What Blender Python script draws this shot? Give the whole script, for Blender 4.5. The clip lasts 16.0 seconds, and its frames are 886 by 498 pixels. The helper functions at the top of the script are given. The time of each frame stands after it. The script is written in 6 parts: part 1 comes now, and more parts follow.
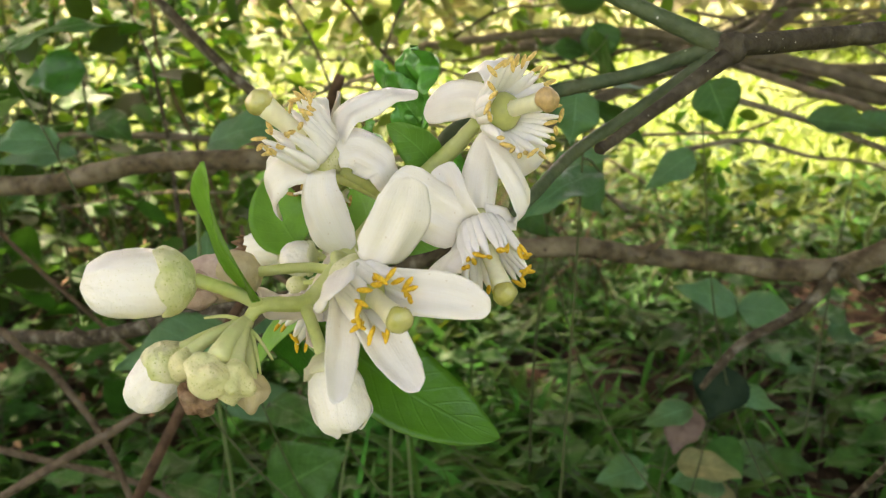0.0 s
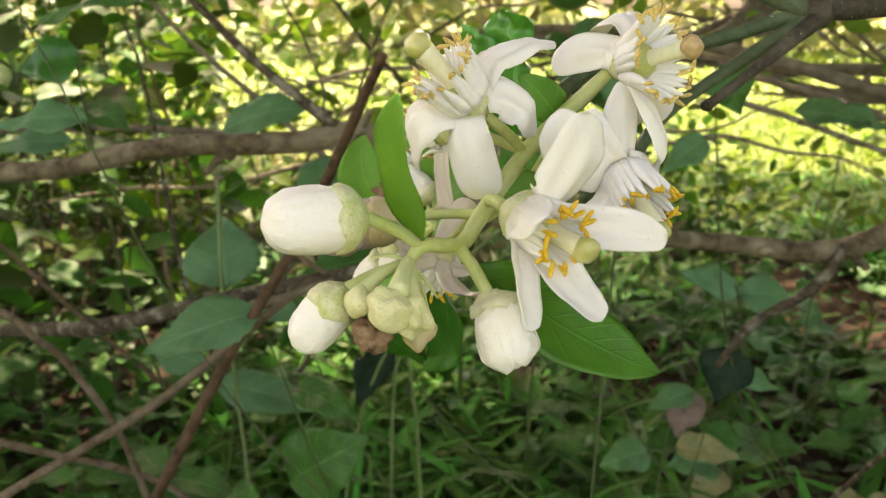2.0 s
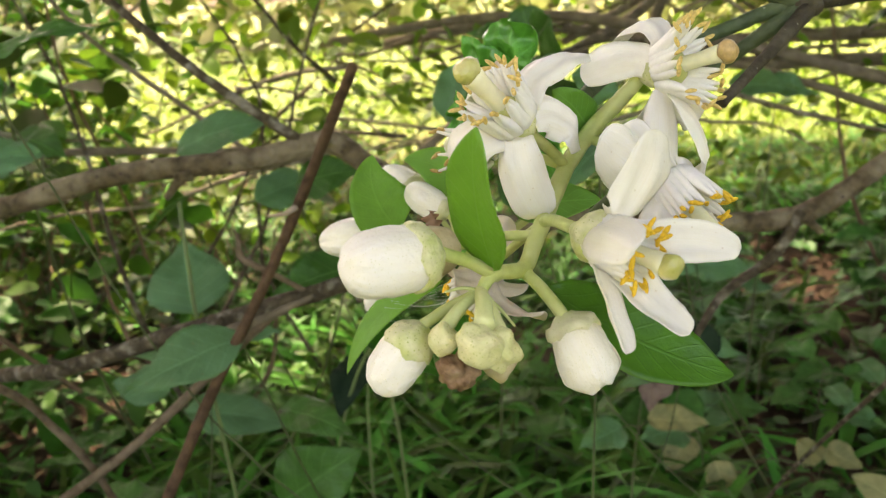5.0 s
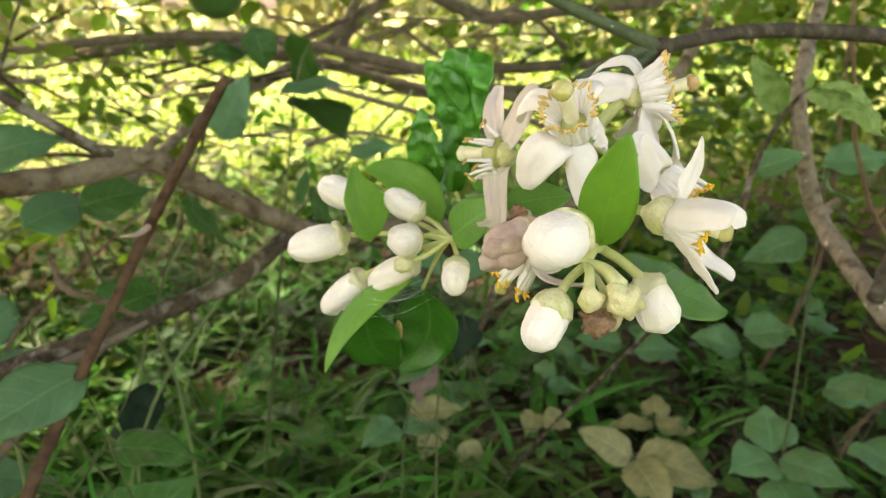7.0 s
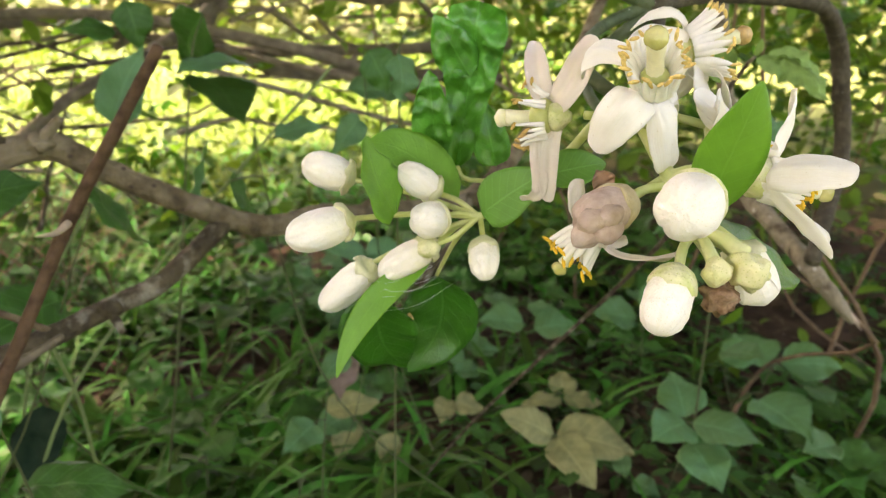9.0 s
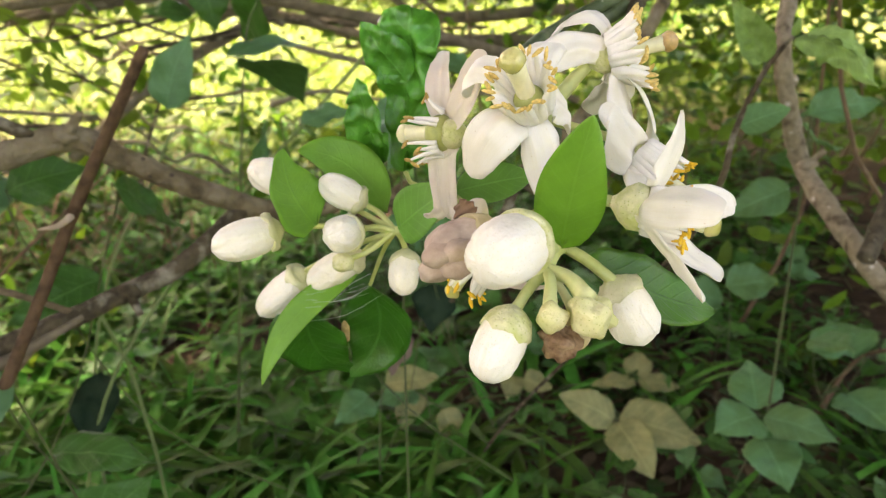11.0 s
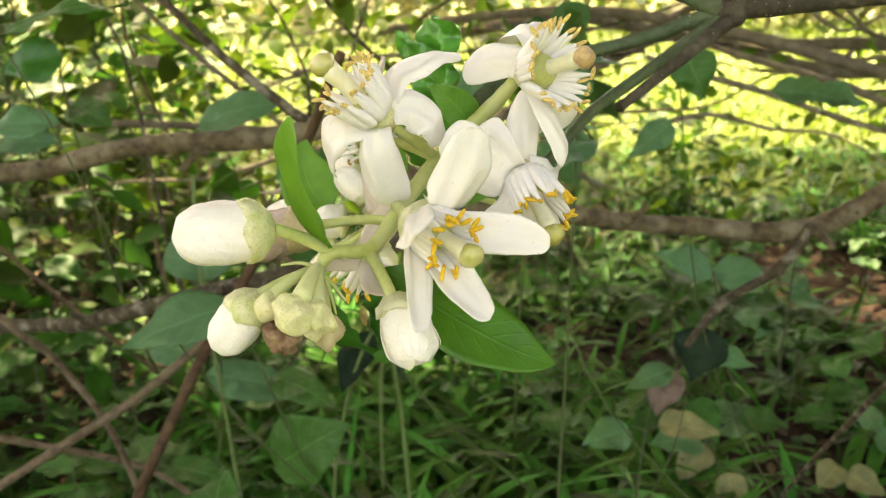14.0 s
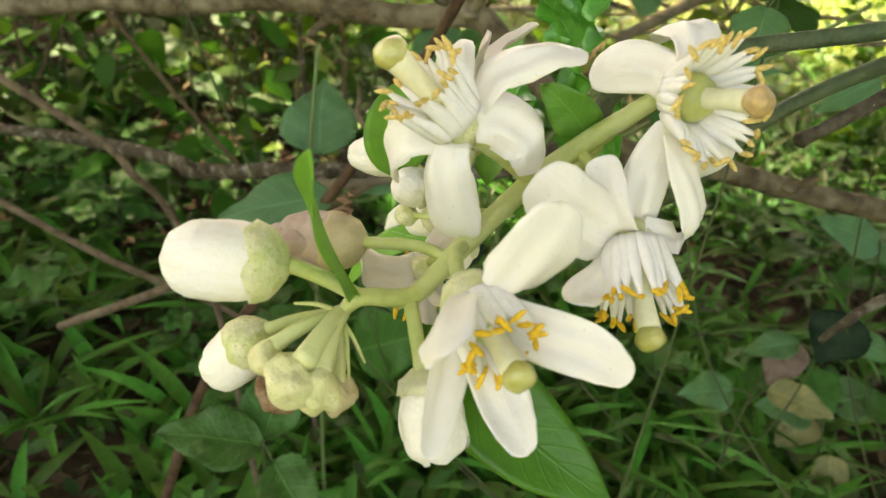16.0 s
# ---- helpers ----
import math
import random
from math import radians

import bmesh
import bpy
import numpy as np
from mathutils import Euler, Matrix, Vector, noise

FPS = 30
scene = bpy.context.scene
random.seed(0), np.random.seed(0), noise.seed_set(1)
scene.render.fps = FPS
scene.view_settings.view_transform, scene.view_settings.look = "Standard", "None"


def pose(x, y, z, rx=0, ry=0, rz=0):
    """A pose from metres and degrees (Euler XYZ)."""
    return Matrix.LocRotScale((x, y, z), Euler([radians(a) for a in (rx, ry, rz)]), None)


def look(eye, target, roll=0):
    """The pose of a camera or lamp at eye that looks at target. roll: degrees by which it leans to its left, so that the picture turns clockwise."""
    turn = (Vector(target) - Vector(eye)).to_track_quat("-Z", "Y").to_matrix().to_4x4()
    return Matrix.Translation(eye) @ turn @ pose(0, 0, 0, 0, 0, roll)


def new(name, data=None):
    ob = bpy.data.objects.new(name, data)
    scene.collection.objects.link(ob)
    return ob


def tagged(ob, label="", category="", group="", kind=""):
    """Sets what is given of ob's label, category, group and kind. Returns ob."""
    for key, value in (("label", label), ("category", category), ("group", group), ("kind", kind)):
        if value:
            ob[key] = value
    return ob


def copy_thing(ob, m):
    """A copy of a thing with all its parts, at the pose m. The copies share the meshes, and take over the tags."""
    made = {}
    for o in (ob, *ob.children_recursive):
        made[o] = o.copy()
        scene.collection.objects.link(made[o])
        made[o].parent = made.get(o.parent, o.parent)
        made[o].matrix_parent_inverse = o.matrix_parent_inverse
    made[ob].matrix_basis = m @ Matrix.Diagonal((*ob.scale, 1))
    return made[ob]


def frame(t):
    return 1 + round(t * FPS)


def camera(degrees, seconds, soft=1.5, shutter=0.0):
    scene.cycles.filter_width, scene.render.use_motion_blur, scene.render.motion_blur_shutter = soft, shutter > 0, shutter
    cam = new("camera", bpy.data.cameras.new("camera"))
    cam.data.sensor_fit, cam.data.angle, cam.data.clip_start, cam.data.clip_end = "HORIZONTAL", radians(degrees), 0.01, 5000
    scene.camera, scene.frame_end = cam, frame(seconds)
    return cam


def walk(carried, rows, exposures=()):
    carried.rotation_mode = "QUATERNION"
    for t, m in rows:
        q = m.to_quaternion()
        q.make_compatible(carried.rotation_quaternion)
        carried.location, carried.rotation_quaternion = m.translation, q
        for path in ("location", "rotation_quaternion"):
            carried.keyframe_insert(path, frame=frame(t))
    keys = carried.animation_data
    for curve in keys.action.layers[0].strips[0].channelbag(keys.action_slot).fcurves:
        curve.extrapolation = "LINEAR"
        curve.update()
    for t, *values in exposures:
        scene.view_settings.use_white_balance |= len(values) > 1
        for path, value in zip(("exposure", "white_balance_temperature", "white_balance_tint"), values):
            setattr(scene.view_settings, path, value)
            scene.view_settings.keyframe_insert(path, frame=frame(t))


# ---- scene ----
cam = camera(60.0, 16.0, soft=1.25)
PATH = [
    (0, (0.015, 0.005, 0.855), (-0.091, 1.907, 0.245), -0.2),
    (0.5, (0.009, -0.012, 0.853), (-0.127, 1.887, 0.24), -0.6),
    (1, (-0.001, -0.024, 0.85), (-0.118, 1.878, 0.243), -0.5),
    (1.5, (-0.031, -0.024, 0.842), (-0.104, 1.878, 0.227), 0.0),
    (2, (-0.056, -0.008, 0.835), (-0.044, 1.9, 0.236), 0.5),
    (2.5, (-0.074, 0.007, 0.829), (0.024, 1.916, 0.242), 0.4),
    (3, (-0.093, 0.024, 0.823), (0.087, 1.927, 0.237), -0.0),
    (3.5, (-0.11, 0.032, 0.826), (0.159, 1.93, 0.257), -0.4),
    (3.7, (-0.092, 0.021, 0.845), (0.036, 1.92, 0.231), -3.3),
    (5.8, (-0.14, 0.002, 0.851), (0.273, 1.855, 0.222), -3.1),
    (6, (-0.18, 0.003, 0.865), (0.37, 1.829, 0.264), -1.9),
    (6.5, (-0.247, -0.003, 0.874), (0.6, 1.714, 0.295), -0.5),
    (7, (-0.295, 0.014, 0.854), (0.76, 1.608, 0.266), 1.3),
    (7.5, (-0.327, 0.037, 0.847), (0.873, 1.525, 0.257), 1.4),
    (8, (-0.342, 0.062, 0.832), (0.955, 1.47, 0.252), 1.6),
    (8.2, (-0.343, 0.076, 0.83), (0.981, 1.46, 0.255), 2.2),
    (10.3, (-0.298, 0.12, 0.844), (1.024, 1.467, 0.182), -0.2),
    (10.5, (-0.288, 0.1, 0.846), (0.953, 1.512, 0.163), -0.3),
    (11, (-0.246, 0.055, 0.857), (0.826, 1.588, 0.149), -0.4),
    (11.5, (-0.208, 0.021, 0.87), (0.637, 1.674, 0.127), -0.8),
    (12, (-0.153, -0.011, 0.87), (0.471, 1.745, 0.144), -1.5),
    (12.5, (-0.111, -0.036, 0.875), (0.368, 1.77, 0.162), -1.9),
    (13, (-0.076, -0.043, 0.865), (0.243, 1.81, 0.184), -2.5),
    (13.5, (-0.046, -0.039, 0.86), (0.06, 1.84, 0.185), -1.8),
    (14, (-0.019, -0.024, 0.849), (-0.024, 1.869, 0.204), -1.1),
    (14.5, (0.003, -0.002, 0.845), (-0.136, 1.893, 0.221), 0.9),
    (15, (0.007, 0.022, 0.855), (-0.283, 1.905, 0.245), 2.8),
    (15.5, (-0.001, 0.049, 0.862), (-0.36, 1.852, 0.077), 5.4),
    (16, (-0.004, 0.068, 0.885), (-0.328, 1.763, -0.126), 6.3),
]
EXPOSURES = [(0, 2.98, 8800, 23), (3.5, 3.02, 8800, 23), (6.5, 3.10, 8700, 23), (7.6, 3.30, 8600, 24), (11.0, 3.22, 8500, 27), (13.5, 3.20, 9200, 22), (14.5, 3.28, 9500, 20), (16.0, 3.18, 9500, 16)]
walk(cam, [(t, look(eye, target, roll)) for t, eye, target, roll in PATH], EXPOSURES)
cam.data.dof.use_dof, cam.data.dof.focus_distance, cam.data.dof.aperture_fstop = True, 0.30, 16.5

# ---- daylight: clear sky, high sun ahead of the camera; an added, unseen tree crown shades the near ground ----
world = bpy.data.worlds.new("sky")
scene.world = world
world.use_nodes = True
wn = world.node_tree.nodes
sky = wn.new("ShaderNodeTexSky")
sky.sky_type, sky.sun_disc = "NISHITA", False
SUN_EL, SUN_AZ = radians(58), radians(-28)
sky.sun_elevation, sky.sun_rotation = SUN_EL, SUN_AZ
sky.air_density, sky.dust_density, sky.ozone_density = 0.8, 5.0, 0.6
world.node_tree.links.new(sky.outputs[0], wn["Background"].inputs[0])
wn["Background"].inputs[1].default_value = 0.15
sun = new("sun", bpy.data.lights.new("sun", "SUN"))
sun.data.energy, sun.data.angle, sun.data.color = 5.0, radians(3.5), (1.0, 0.95, 0.84)
to_sun = Vector((math.sin(SUN_AZ) * math.cos(SUN_EL), math.cos(SUN_AZ) * math.cos(SUN_EL), math.sin(SUN_EL)))
sun.matrix_world = look(to_sun * 30, (0, 0, 0))

rng = np.random.default_rng(7)


# ---- materials ----
def material(name, colour, rough=0.5, vary=0.15, scale=300.0, bump=0.0, bump_scale=400.0, spec=0.4, translucent=0.0, sss=0.0,
             stretch=(1, 1, 1), second=None, second_scale=40.0, spots=None, spot_scale=900.0, spot_size=0.25, island=0.0, veins=0.0, vein_count=9, through_colour=None, sharp=(0.35, 0.65), obj_random=0.0, stripes=0.0):
    """A surface with grain at two scales; optional spots, leaf veins, bump and light passing through it."""
    m = bpy.data.materials.new(name)
    m.use_nodes = True
    nt = m.node_tree
    n, link = nt.nodes, nt.links.new
    bsdf = n["Principled BSDF"]
    bsdf.inputs["Roughness"].default_value = rough
    bsdf.inputs["Specular IOR Level"].default_value = spec
    co = n.new("ShaderNodeTexCoord")
    mp = n.new("ShaderNodeMapping")
    mp.inputs["Scale"].default_value = stretch
    link(co.outputs["Object"], mp.inputs[0])

    def noise_fac(sc, lo, hi, detail=4.0):
        t = n.new("ShaderNodeTexNoise")
        t.inputs["Scale"].default_value, t.inputs["Detail"].default_value = sc, detail
        link(mp.outputs[0], t.inputs["Vector"])
        r = n.new("ShaderNodeMapRange")
        r.inputs["From Min"].default_value, r.inputs["From Max"].default_value = lo, hi
        link(t.outputs["Fac"], r.inputs["Value"])
        return r.outputs[0]

    def mix(fac, a, b):
        x = n.new("ShaderNodeMix")
        x.data_type = "RGBA"
        for sock, v in ((x.inputs[0], fac), (x.inputs[6], a), (x.inputs[7], b)):
            if isinstance(v, (int, float)):
                sock.default_value = v
            elif isinstance(v, tuple):
                sock.default_value = (*v[:3], 1)
            else:
                link(v, sock)
        return x.outputs[2]

    dark = tuple(c * (1 - vary) for c in colour)
    light = tuple(min(1, c * (1 + vary)) for c in colour)
    out = mix(noise_fac(scale, 0.3, 0.7), dark, light)
    if second:
        out = mix(noise_fac(second_scale, *sharp), out, second)
    if island or obj_random:
        src = n.new("ShaderNodeNewGeometry").outputs["Random Per Island"] if island else n.new("ShaderNodeObjectInfo").outputs["Random"]
        hs = n.new("ShaderNodeHueSaturation")
        for i, (key, span) in enumerate((("Hue", 0.05), ("Value", 1.0))):
            r = n.new("ShaderNodeMapRange")
            mid = 0.5 if key == "Hue" else 1.0
            k = (island or obj_random) * span
            r.inputs["To Min"].default_value, r.inputs["To Max"].default_value = mid - k, mid + k
            link(src, r.inputs["Value"])
            link(r.outputs[0], hs.inputs[key])
        link(out, hs.inputs["Color"])
        out = hs.outputs[0]
    if spots:
        v = n.new("ShaderNodeTexVoronoi")
        v.inputs["Scale"].default_value = spot_scale
        link(co.outputs["Object"], v.inputs["Vector"])
        r = n.new("ShaderNodeMapRange")
        r.inputs["From Min"].default_value, r.inputs["From Max"].default_value = spot_size, spot_size * 0.5
        link(v.outputs["Distance"], r.inputs["Value"])
        out = mix(r.outputs[0], out, spots)
    height = None
    if veins:
        sep = n.new("ShaderNodeSeparateXYZ")
        link(co.outputs["UV"], sep.inputs[0])

        def calc(op, a, b=None):
            q = n.new("ShaderNodeMath")
            q.operation = op
            for s_, v_ in zip(q.inputs, (a, b)):
                if isinstance(v_, (int, float)):
                    s_.default_value = v_
                elif v_ is not None:
                    link(v_, s_)
            return q.outputs[0]
        across = calc("ABSOLUTE", calc("SUBTRACT", sep.outputs["Y"], 0.5))
        side = calc("ABSOLUTE", calc("SUBTRACT", calc("FRACT", calc("MULTIPLY", calc("SUBTRACT", sep.outputs["X"], calc("MULTIPLY", across, 0.45)), vein_count)), 0.5))
        r1 = n.new("ShaderNodeMapRange")
        r1.inputs["From Min"].default_value, r1.inputs["From Max"].default_value = 0.10, 0.02
        link(side, r1.inputs["Value"])
        r2 = n.new("ShaderNodeMapRange")
        r2.inputs["From Min"].default_value, r2.inputs["From Max"].default_value = 0.028, 0.010
        link(across, r2.inputs["Value"])
        vein = calc("MAXIMUM", calc("MULTIPLY", r1.outputs[0], 0.45), r2.outputs[0])
        pale = tuple(min(1, c * 1.7 + 0.03) for c in colour)
        out = mix(calc("MULTIPLY", vein, veins), out, pale)
        height = vein
    if stripes:
        um = n.new("ShaderNodeMapping")
        um.inputs["Scale"].default_value = (1.3, 26, 1)
        link(co.outputs["UV"], um.inputs[0])
        st = n.new("ShaderNodeTexNoise")
        st.inputs["Scale"].default_value, st.inputs["Detail"].default_value = 1.0, 3.0
        link(um.outputs[0], st.inputs["Vector"])
        sr = n.new("ShaderNodeMapRange")
        sr.inputs["From Min"].default_value, sr.inputs["From Max"].default_value, sr.inputs["To Max"].default_value = 0.35, 0.75, stripes
        link(st.outputs["Fac"], sr.inputs["Value"])
        out = mix(sr.outputs[0], out, tuple(c * k for c, k in zip(colour, (0.93, 0.90, 0.80))))
        height = st.outputs["Fac"]
    link(out, bsdf.inputs["Base Color"])
    if bump:
        b = n.new("ShaderNodeBump")
        b.inputs["Strength"].default_value, b.inputs["Distance"].default_value = bump, 0.6 / bump_scale
        link(noise_fac(bump_scale, 0.0, 1.0, 6.0), b.inputs["Height"])
        last = b
        if height:
            b2 = n.new("ShaderNodeBump")
            b2.inputs["Strength"].default_value, b2.inputs["Distance"].default_value = 0.35, 0.0006
            b2.invert = True
            link(height, b2.inputs["Height"])
            link(b.outputs[0], b2.inputs["Normal"])
            last = b2
        link(last.outputs[0], bsdf.inputs["Normal"])
    if sss:
        bsdf.inputs["Subsurface Weight"].default_value = sss
        bsdf.inputs["Subsurface Radius"].default_value = (0.003, 0.0025, 0.0015)
        bsdf.inputs["Subsurface Scale"].default_value = 1.0
    if translucent:
        tr = n.new("ShaderNodeBsdfTranslucent")
        if through_colour:
            tr.inputs[0].default_value = (*through_colour, 1)
        else:
            link(out, tr.inputs[0])
        sh = n.new("ShaderNodeMixShader")
        sh.inputs[0].default_value = translucent
        link(bsdf.outputs[0], sh.inputs[1])
        link(tr.outputs[0], sh.inputs[2])
        link(sh.outputs[0], n["Material Output"].inputs[0])
    return m


PETAL = material("petal", (0.955, 0.915, 0.80), 0.40, 0.04, 120, 0.25, 700, 0.42, translucent=0.17, second=(0.95, 0.92, 0.83), second_scale=60, stripes=0.4, spots=(0.80, 0.72, 0.58), spot_scale=260, spot_size=0.10)
BUD = material("bud_petal", (0.92, 0.87, 0.74), 0.5, 0.06, 90, 0.55, 450, 0.35, spots=(0.76, 0.73, 0.51), spot_scale=900, spot_size=0.22, second=(0.91, 0.875, 0.78), second_scale=70, stripes=0.5)
OLD_PETAL = material("aging_petal", (0.86, 0.79, 0.69), 0.6, 0.08, 150, 0.3, 600, 0.25, translucent=0.15, second=(0.80, 0.67, 0.56), second_scale=45, stripes=0.8)
CALYX = material("calyx", (0.70, 0.68, 0.39), 0.5, 0.12, 250, 0.8, 500, 0.35, second=(0.56, 0.59, 0.23), second_scale=150, sharp=(0.42, 0.66), spots=(0.40, 0.44, 0.13), spot_scale=750, spot_size=0.25)
PALE_CALYX = material("pale_calyx", (0.74, 0.71, 0.48), 0.55, 0.08, 250, 0.5, 900, 0.3, second=(0.60, 0.60, 0.32), second_scale=90, spots=(0.52, 0.54, 0.24), spot_scale=850, spot_size=0.22)
PEDICEL = material("pedicel", (0.46, 0.52, 0.16), 0.5, 0.10, 300, 0.4, 900, 0.35, second=(0.56, 0.60, 0.25), second_scale=90)
PALE_STALK = material("pale_pedicel", (0.66, 0.66, 0.33), 0.5, 0.10, 300, 0.4, 900, 0.35, second=(0.58, 0.62, 0.26), second_scale=90)
GREEN_BUD = material("green_bud", (0.72, 0.67, 0.36), 0.55, 0.10, 250, 0.6, 600, 0.3, second=(0.60, 0.60, 0.27), second_scale=120, spots=(0.50, 0.50, 0.19), spot_scale=800, spot_size=0.28)
FILAMENT = material("filament", (0.92, 0.89, 0.81), 0.5, 0.04, 300, spec=0.3, translucent=0.1)
TAN_ANTHER = material("tan_anther", (0.72, 0.52, 0.18), 0.75, 0.3, 900, 0.5, 1500, 0.2)
ANTHER = material("anther", (0.84, 0.50, 0.05), 0.7, 0.25, 900, 0.5, 1500, 0.2)
OLD_ANTHER = material("dry_anther", (0.55, 0.36, 0.12), 0.8, 0.3, 900, 0.5, 1500, 0.2)
STYLE = material("style", (0.80, 0.77, 0.50), 0.45, 0.06, 300, spec=0.4, sss=0.1)
OVARY = material("ovary", (0.42, 0.45, 0.14), 0.4, 0.1, 300, spec=0.5)
STIGMA = material("stigma", (0.63, 0.58, 0.24), 0.16, 0.25, 260, 0.5, 420, 0.75, sss=0.1, second=(0.44, 0.43, 0.11), second_scale=130)
OLD_STIGMA = material("dry_stigma", (0.52, 0.34, 0.14), 0.4, 0.2, 500, 0.4, 700, 0.5)
WITHERED = material("withered", (0.56, 0.44, 0.36), 0.7, 0.15, 200, 0.4, 500, 0.2, second=(0.42, 0.30, 0.23), second_scale=120)
SHRIVELLED = material("shrivelled", (0.20, 0.11, 0.06), 0.85, 0.4, 400, 0.9, 500, 0.2, second=(0.36, 0.24, 0.14), second_scale=200)
TAN_CALYX = material("tan_calyx", (0.58, 0.49, 0.29), 0.65, 0.12, 200, 0.6, 500, 0.2, second=(0.48, 0.38, 0.20), second_scale=120)
SHRIVELLED_FLAP = material("dry_petal", (0.34, 0.21, 0.13), 0.75, 0.2, 200, 0.6, 500, 0.2, translucent=0.25)
YOUNG_LEAF = material("young_leaf", (0.15, 0.38, 0.040), 0.40, 0.14, 120, 0.3, 500, 0.45, translucent=0.30, veins=0.14, vein_count=8, through_colour=(0.27, 0.56, 0.035))
CITRUS_LEAF = material("citrus_leaf", (0.046, 0.170, 0.010), 0.30, 0.16, 90, 0.25, 450, 0.35, translucent=0.16, veins=0.07, vein_count=9, through_colour=(0.16, 0.42, 0.02))
DARK_LEAF = material("dark_citrus_leaf", (0.022, 0.125, 0.012), 0.33, 0.2, 90, 0.3, 450, 0.4, translucent=0.10, veins=0.3, vein_count=9, through_colour=(0.08, 0.34, 0.02))
MID_LEAF = material("mid_leaf", (0.12, 0.34, 0.050), 0.4, 0.14, 90, 0.3, 450, 0.45, translucent=0.25, veins=0.45, vein_count=9, through_colour=(0.26, 0.52, 0.04))
PALE_LEAF = material("pale_young_leaf", (0.24, 0.40, 0.11), 0.5, 0.15, 100, 0.4, 400, 0.35, translucent=0.25, veins=0.4, vein_count=8)
BLISTER = material("blistered_leaf", (0.075, 0.34, 0.045), 0.18, 0.34, 70, 0.6, 220, 0.8, translucent=0.24, veins=0.4, vein_count=8, through_colour=(0.20, 0.60, 0.06))
LEAF_SCAR = material("leaf_scar", (0.42, 0.30, 0.12), 0.8, 0.3, 300, 0.5, 600, 0.2)
BARK = material("bark", (0.102, 0.077, 0.042), 0.85, 0.5, 90, 1.0, 150, 0.2, second=(0.255, 0.213, 0.135), second_scale=30, sharp=(0.40, 0.72), spots=(0.07, 0.050, 0.036), spot_scale=60, spot_size=0.16)
DARK_BARK = material("dark_bark", (0.066, 0.052, 0.030), 0.85, 0.5, 90, 1.0, 180, 0.2, second=(0.24, 0.22, 0.16), second_scale=60, sharp=(0.52, 0.70))
TANGLE_BARK = material("tangle_bark", (0.182, 0.149, 0.096), 0.85, 0.3, 40, 0.8, 120, 0.2, second=(0.122, 0.099, 0.064), second_scale=22, sharp=(0.48, 0.7))
TWIG_BARK = material("twig_bark", (0.056, 0.046, 0.028), 0.8, 0.35, 120, 0.9, 260, 0.25, second=(0.125, 0.110, 0.074), second_scale=70, sharp=(0.5, 0.72), spots=(0.40, 0.39, 0.32), spot_scale=160, spot_size=0.09)
PALE_BARK = material("pale_bark", (0.28, 0.238, 0.160), 0.85, 0.35, 60, 1.0, 140, 0.2, second=(0.10, 0.076, 0.048), second_scale=60, sharp=(0.46, 0.66), spots=(0.46, 0.42, 0.35), spot_scale=55, spot_size=0.20)
GREEN_BARK = material("green_bark", (0.070, 0.104, 0.046), 0.6, 0.25, 120, 0.6, 300, 0.3, second=(0.105, 0.120, 0.060), second_scale=60, sharp=(0.45, 0.75), spots=(0.42, 0.44, 0.34), spot_scale=110, spot_size=0.10)
STICK = material("stick", (0.064, 0.036, 0.018), 0.8, 0.3, 120, 0.9, 250, 0.2, second=(0.115, 0.068, 0.036), second_scale=60)
TWIG_WOOD = material("twig_wood", (0.105, 0.074, 0.042), 0.8, 0.3, 120, 0.9, 250, 0.2, second=(0.17, 0.13, 0.08), second_scale=60)
DRY_STEM = material("dry_stem", (0.191, 0.131, 0.074), 0.85, 0.3, 90, 0.6, 250, 0.15, second=(0.12, 0.08, 0.05), second_scale=30)
RED_WOOD = material("torn_wood", (0.23, 0.13, 0.075), 0.85, 0.25, 120, 0.8, 250, 0.2)
DRY_WOOD = material("dry_wood", (0.40, 0.31, 0.22), 0.85, 0.25, 120, 0.8, 250, 0.2)
WEED = material("weed_leaf", (0.112, 0.282, 0.118), 0.5, 0.22, 45, 0.7, 200, 0.32, translucent=0.42, veins=0.65, vein_count=7, through_colour=(0.17, 0.34, 0.085), second=(0.10, 0.225, 0.065), second_scale=22, obj_random=0.16, spots=(0.15, 0.12, 0.05), spot_scale=110, spot_size=0.12)
HOARY_LEAF = material("hoary_weed_leaf", (0.120, 0.282, 0.128), 0.50, 0.22, 45, 0.7, 200, 0.36, translucent=0.35, veins=0.4, vein_count=7, through_colour=(0.21, 0.40, 0.11), second=(0.095, 0.245, 0.090), second_scale=22, obj_random=0.16, spots=(0.16, 0.13, 0.05), spot_scale=110, spot_size=0.12)
WEED_GREEN = material("weed_leaf_green", (0.044, 0.150, 0.024), 0.45, 0.22, 45, 0.7, 200, 0.4, translucent=0.25, veins=0.55, vein_count=7, second=(0.038, 0.15, 0.018), second_scale=22, obj_random=0.14)
LOW_WEED = material("low_weed_leaf", (0.044, 0.140, 0.024), 0.55, 0.18, 70, 0.5, 260, 0.2, translucent=0.3, veins=0.3, vein_count=7, obj_random=0.3)
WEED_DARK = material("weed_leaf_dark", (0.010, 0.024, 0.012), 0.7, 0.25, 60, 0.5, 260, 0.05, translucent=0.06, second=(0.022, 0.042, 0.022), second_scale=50)
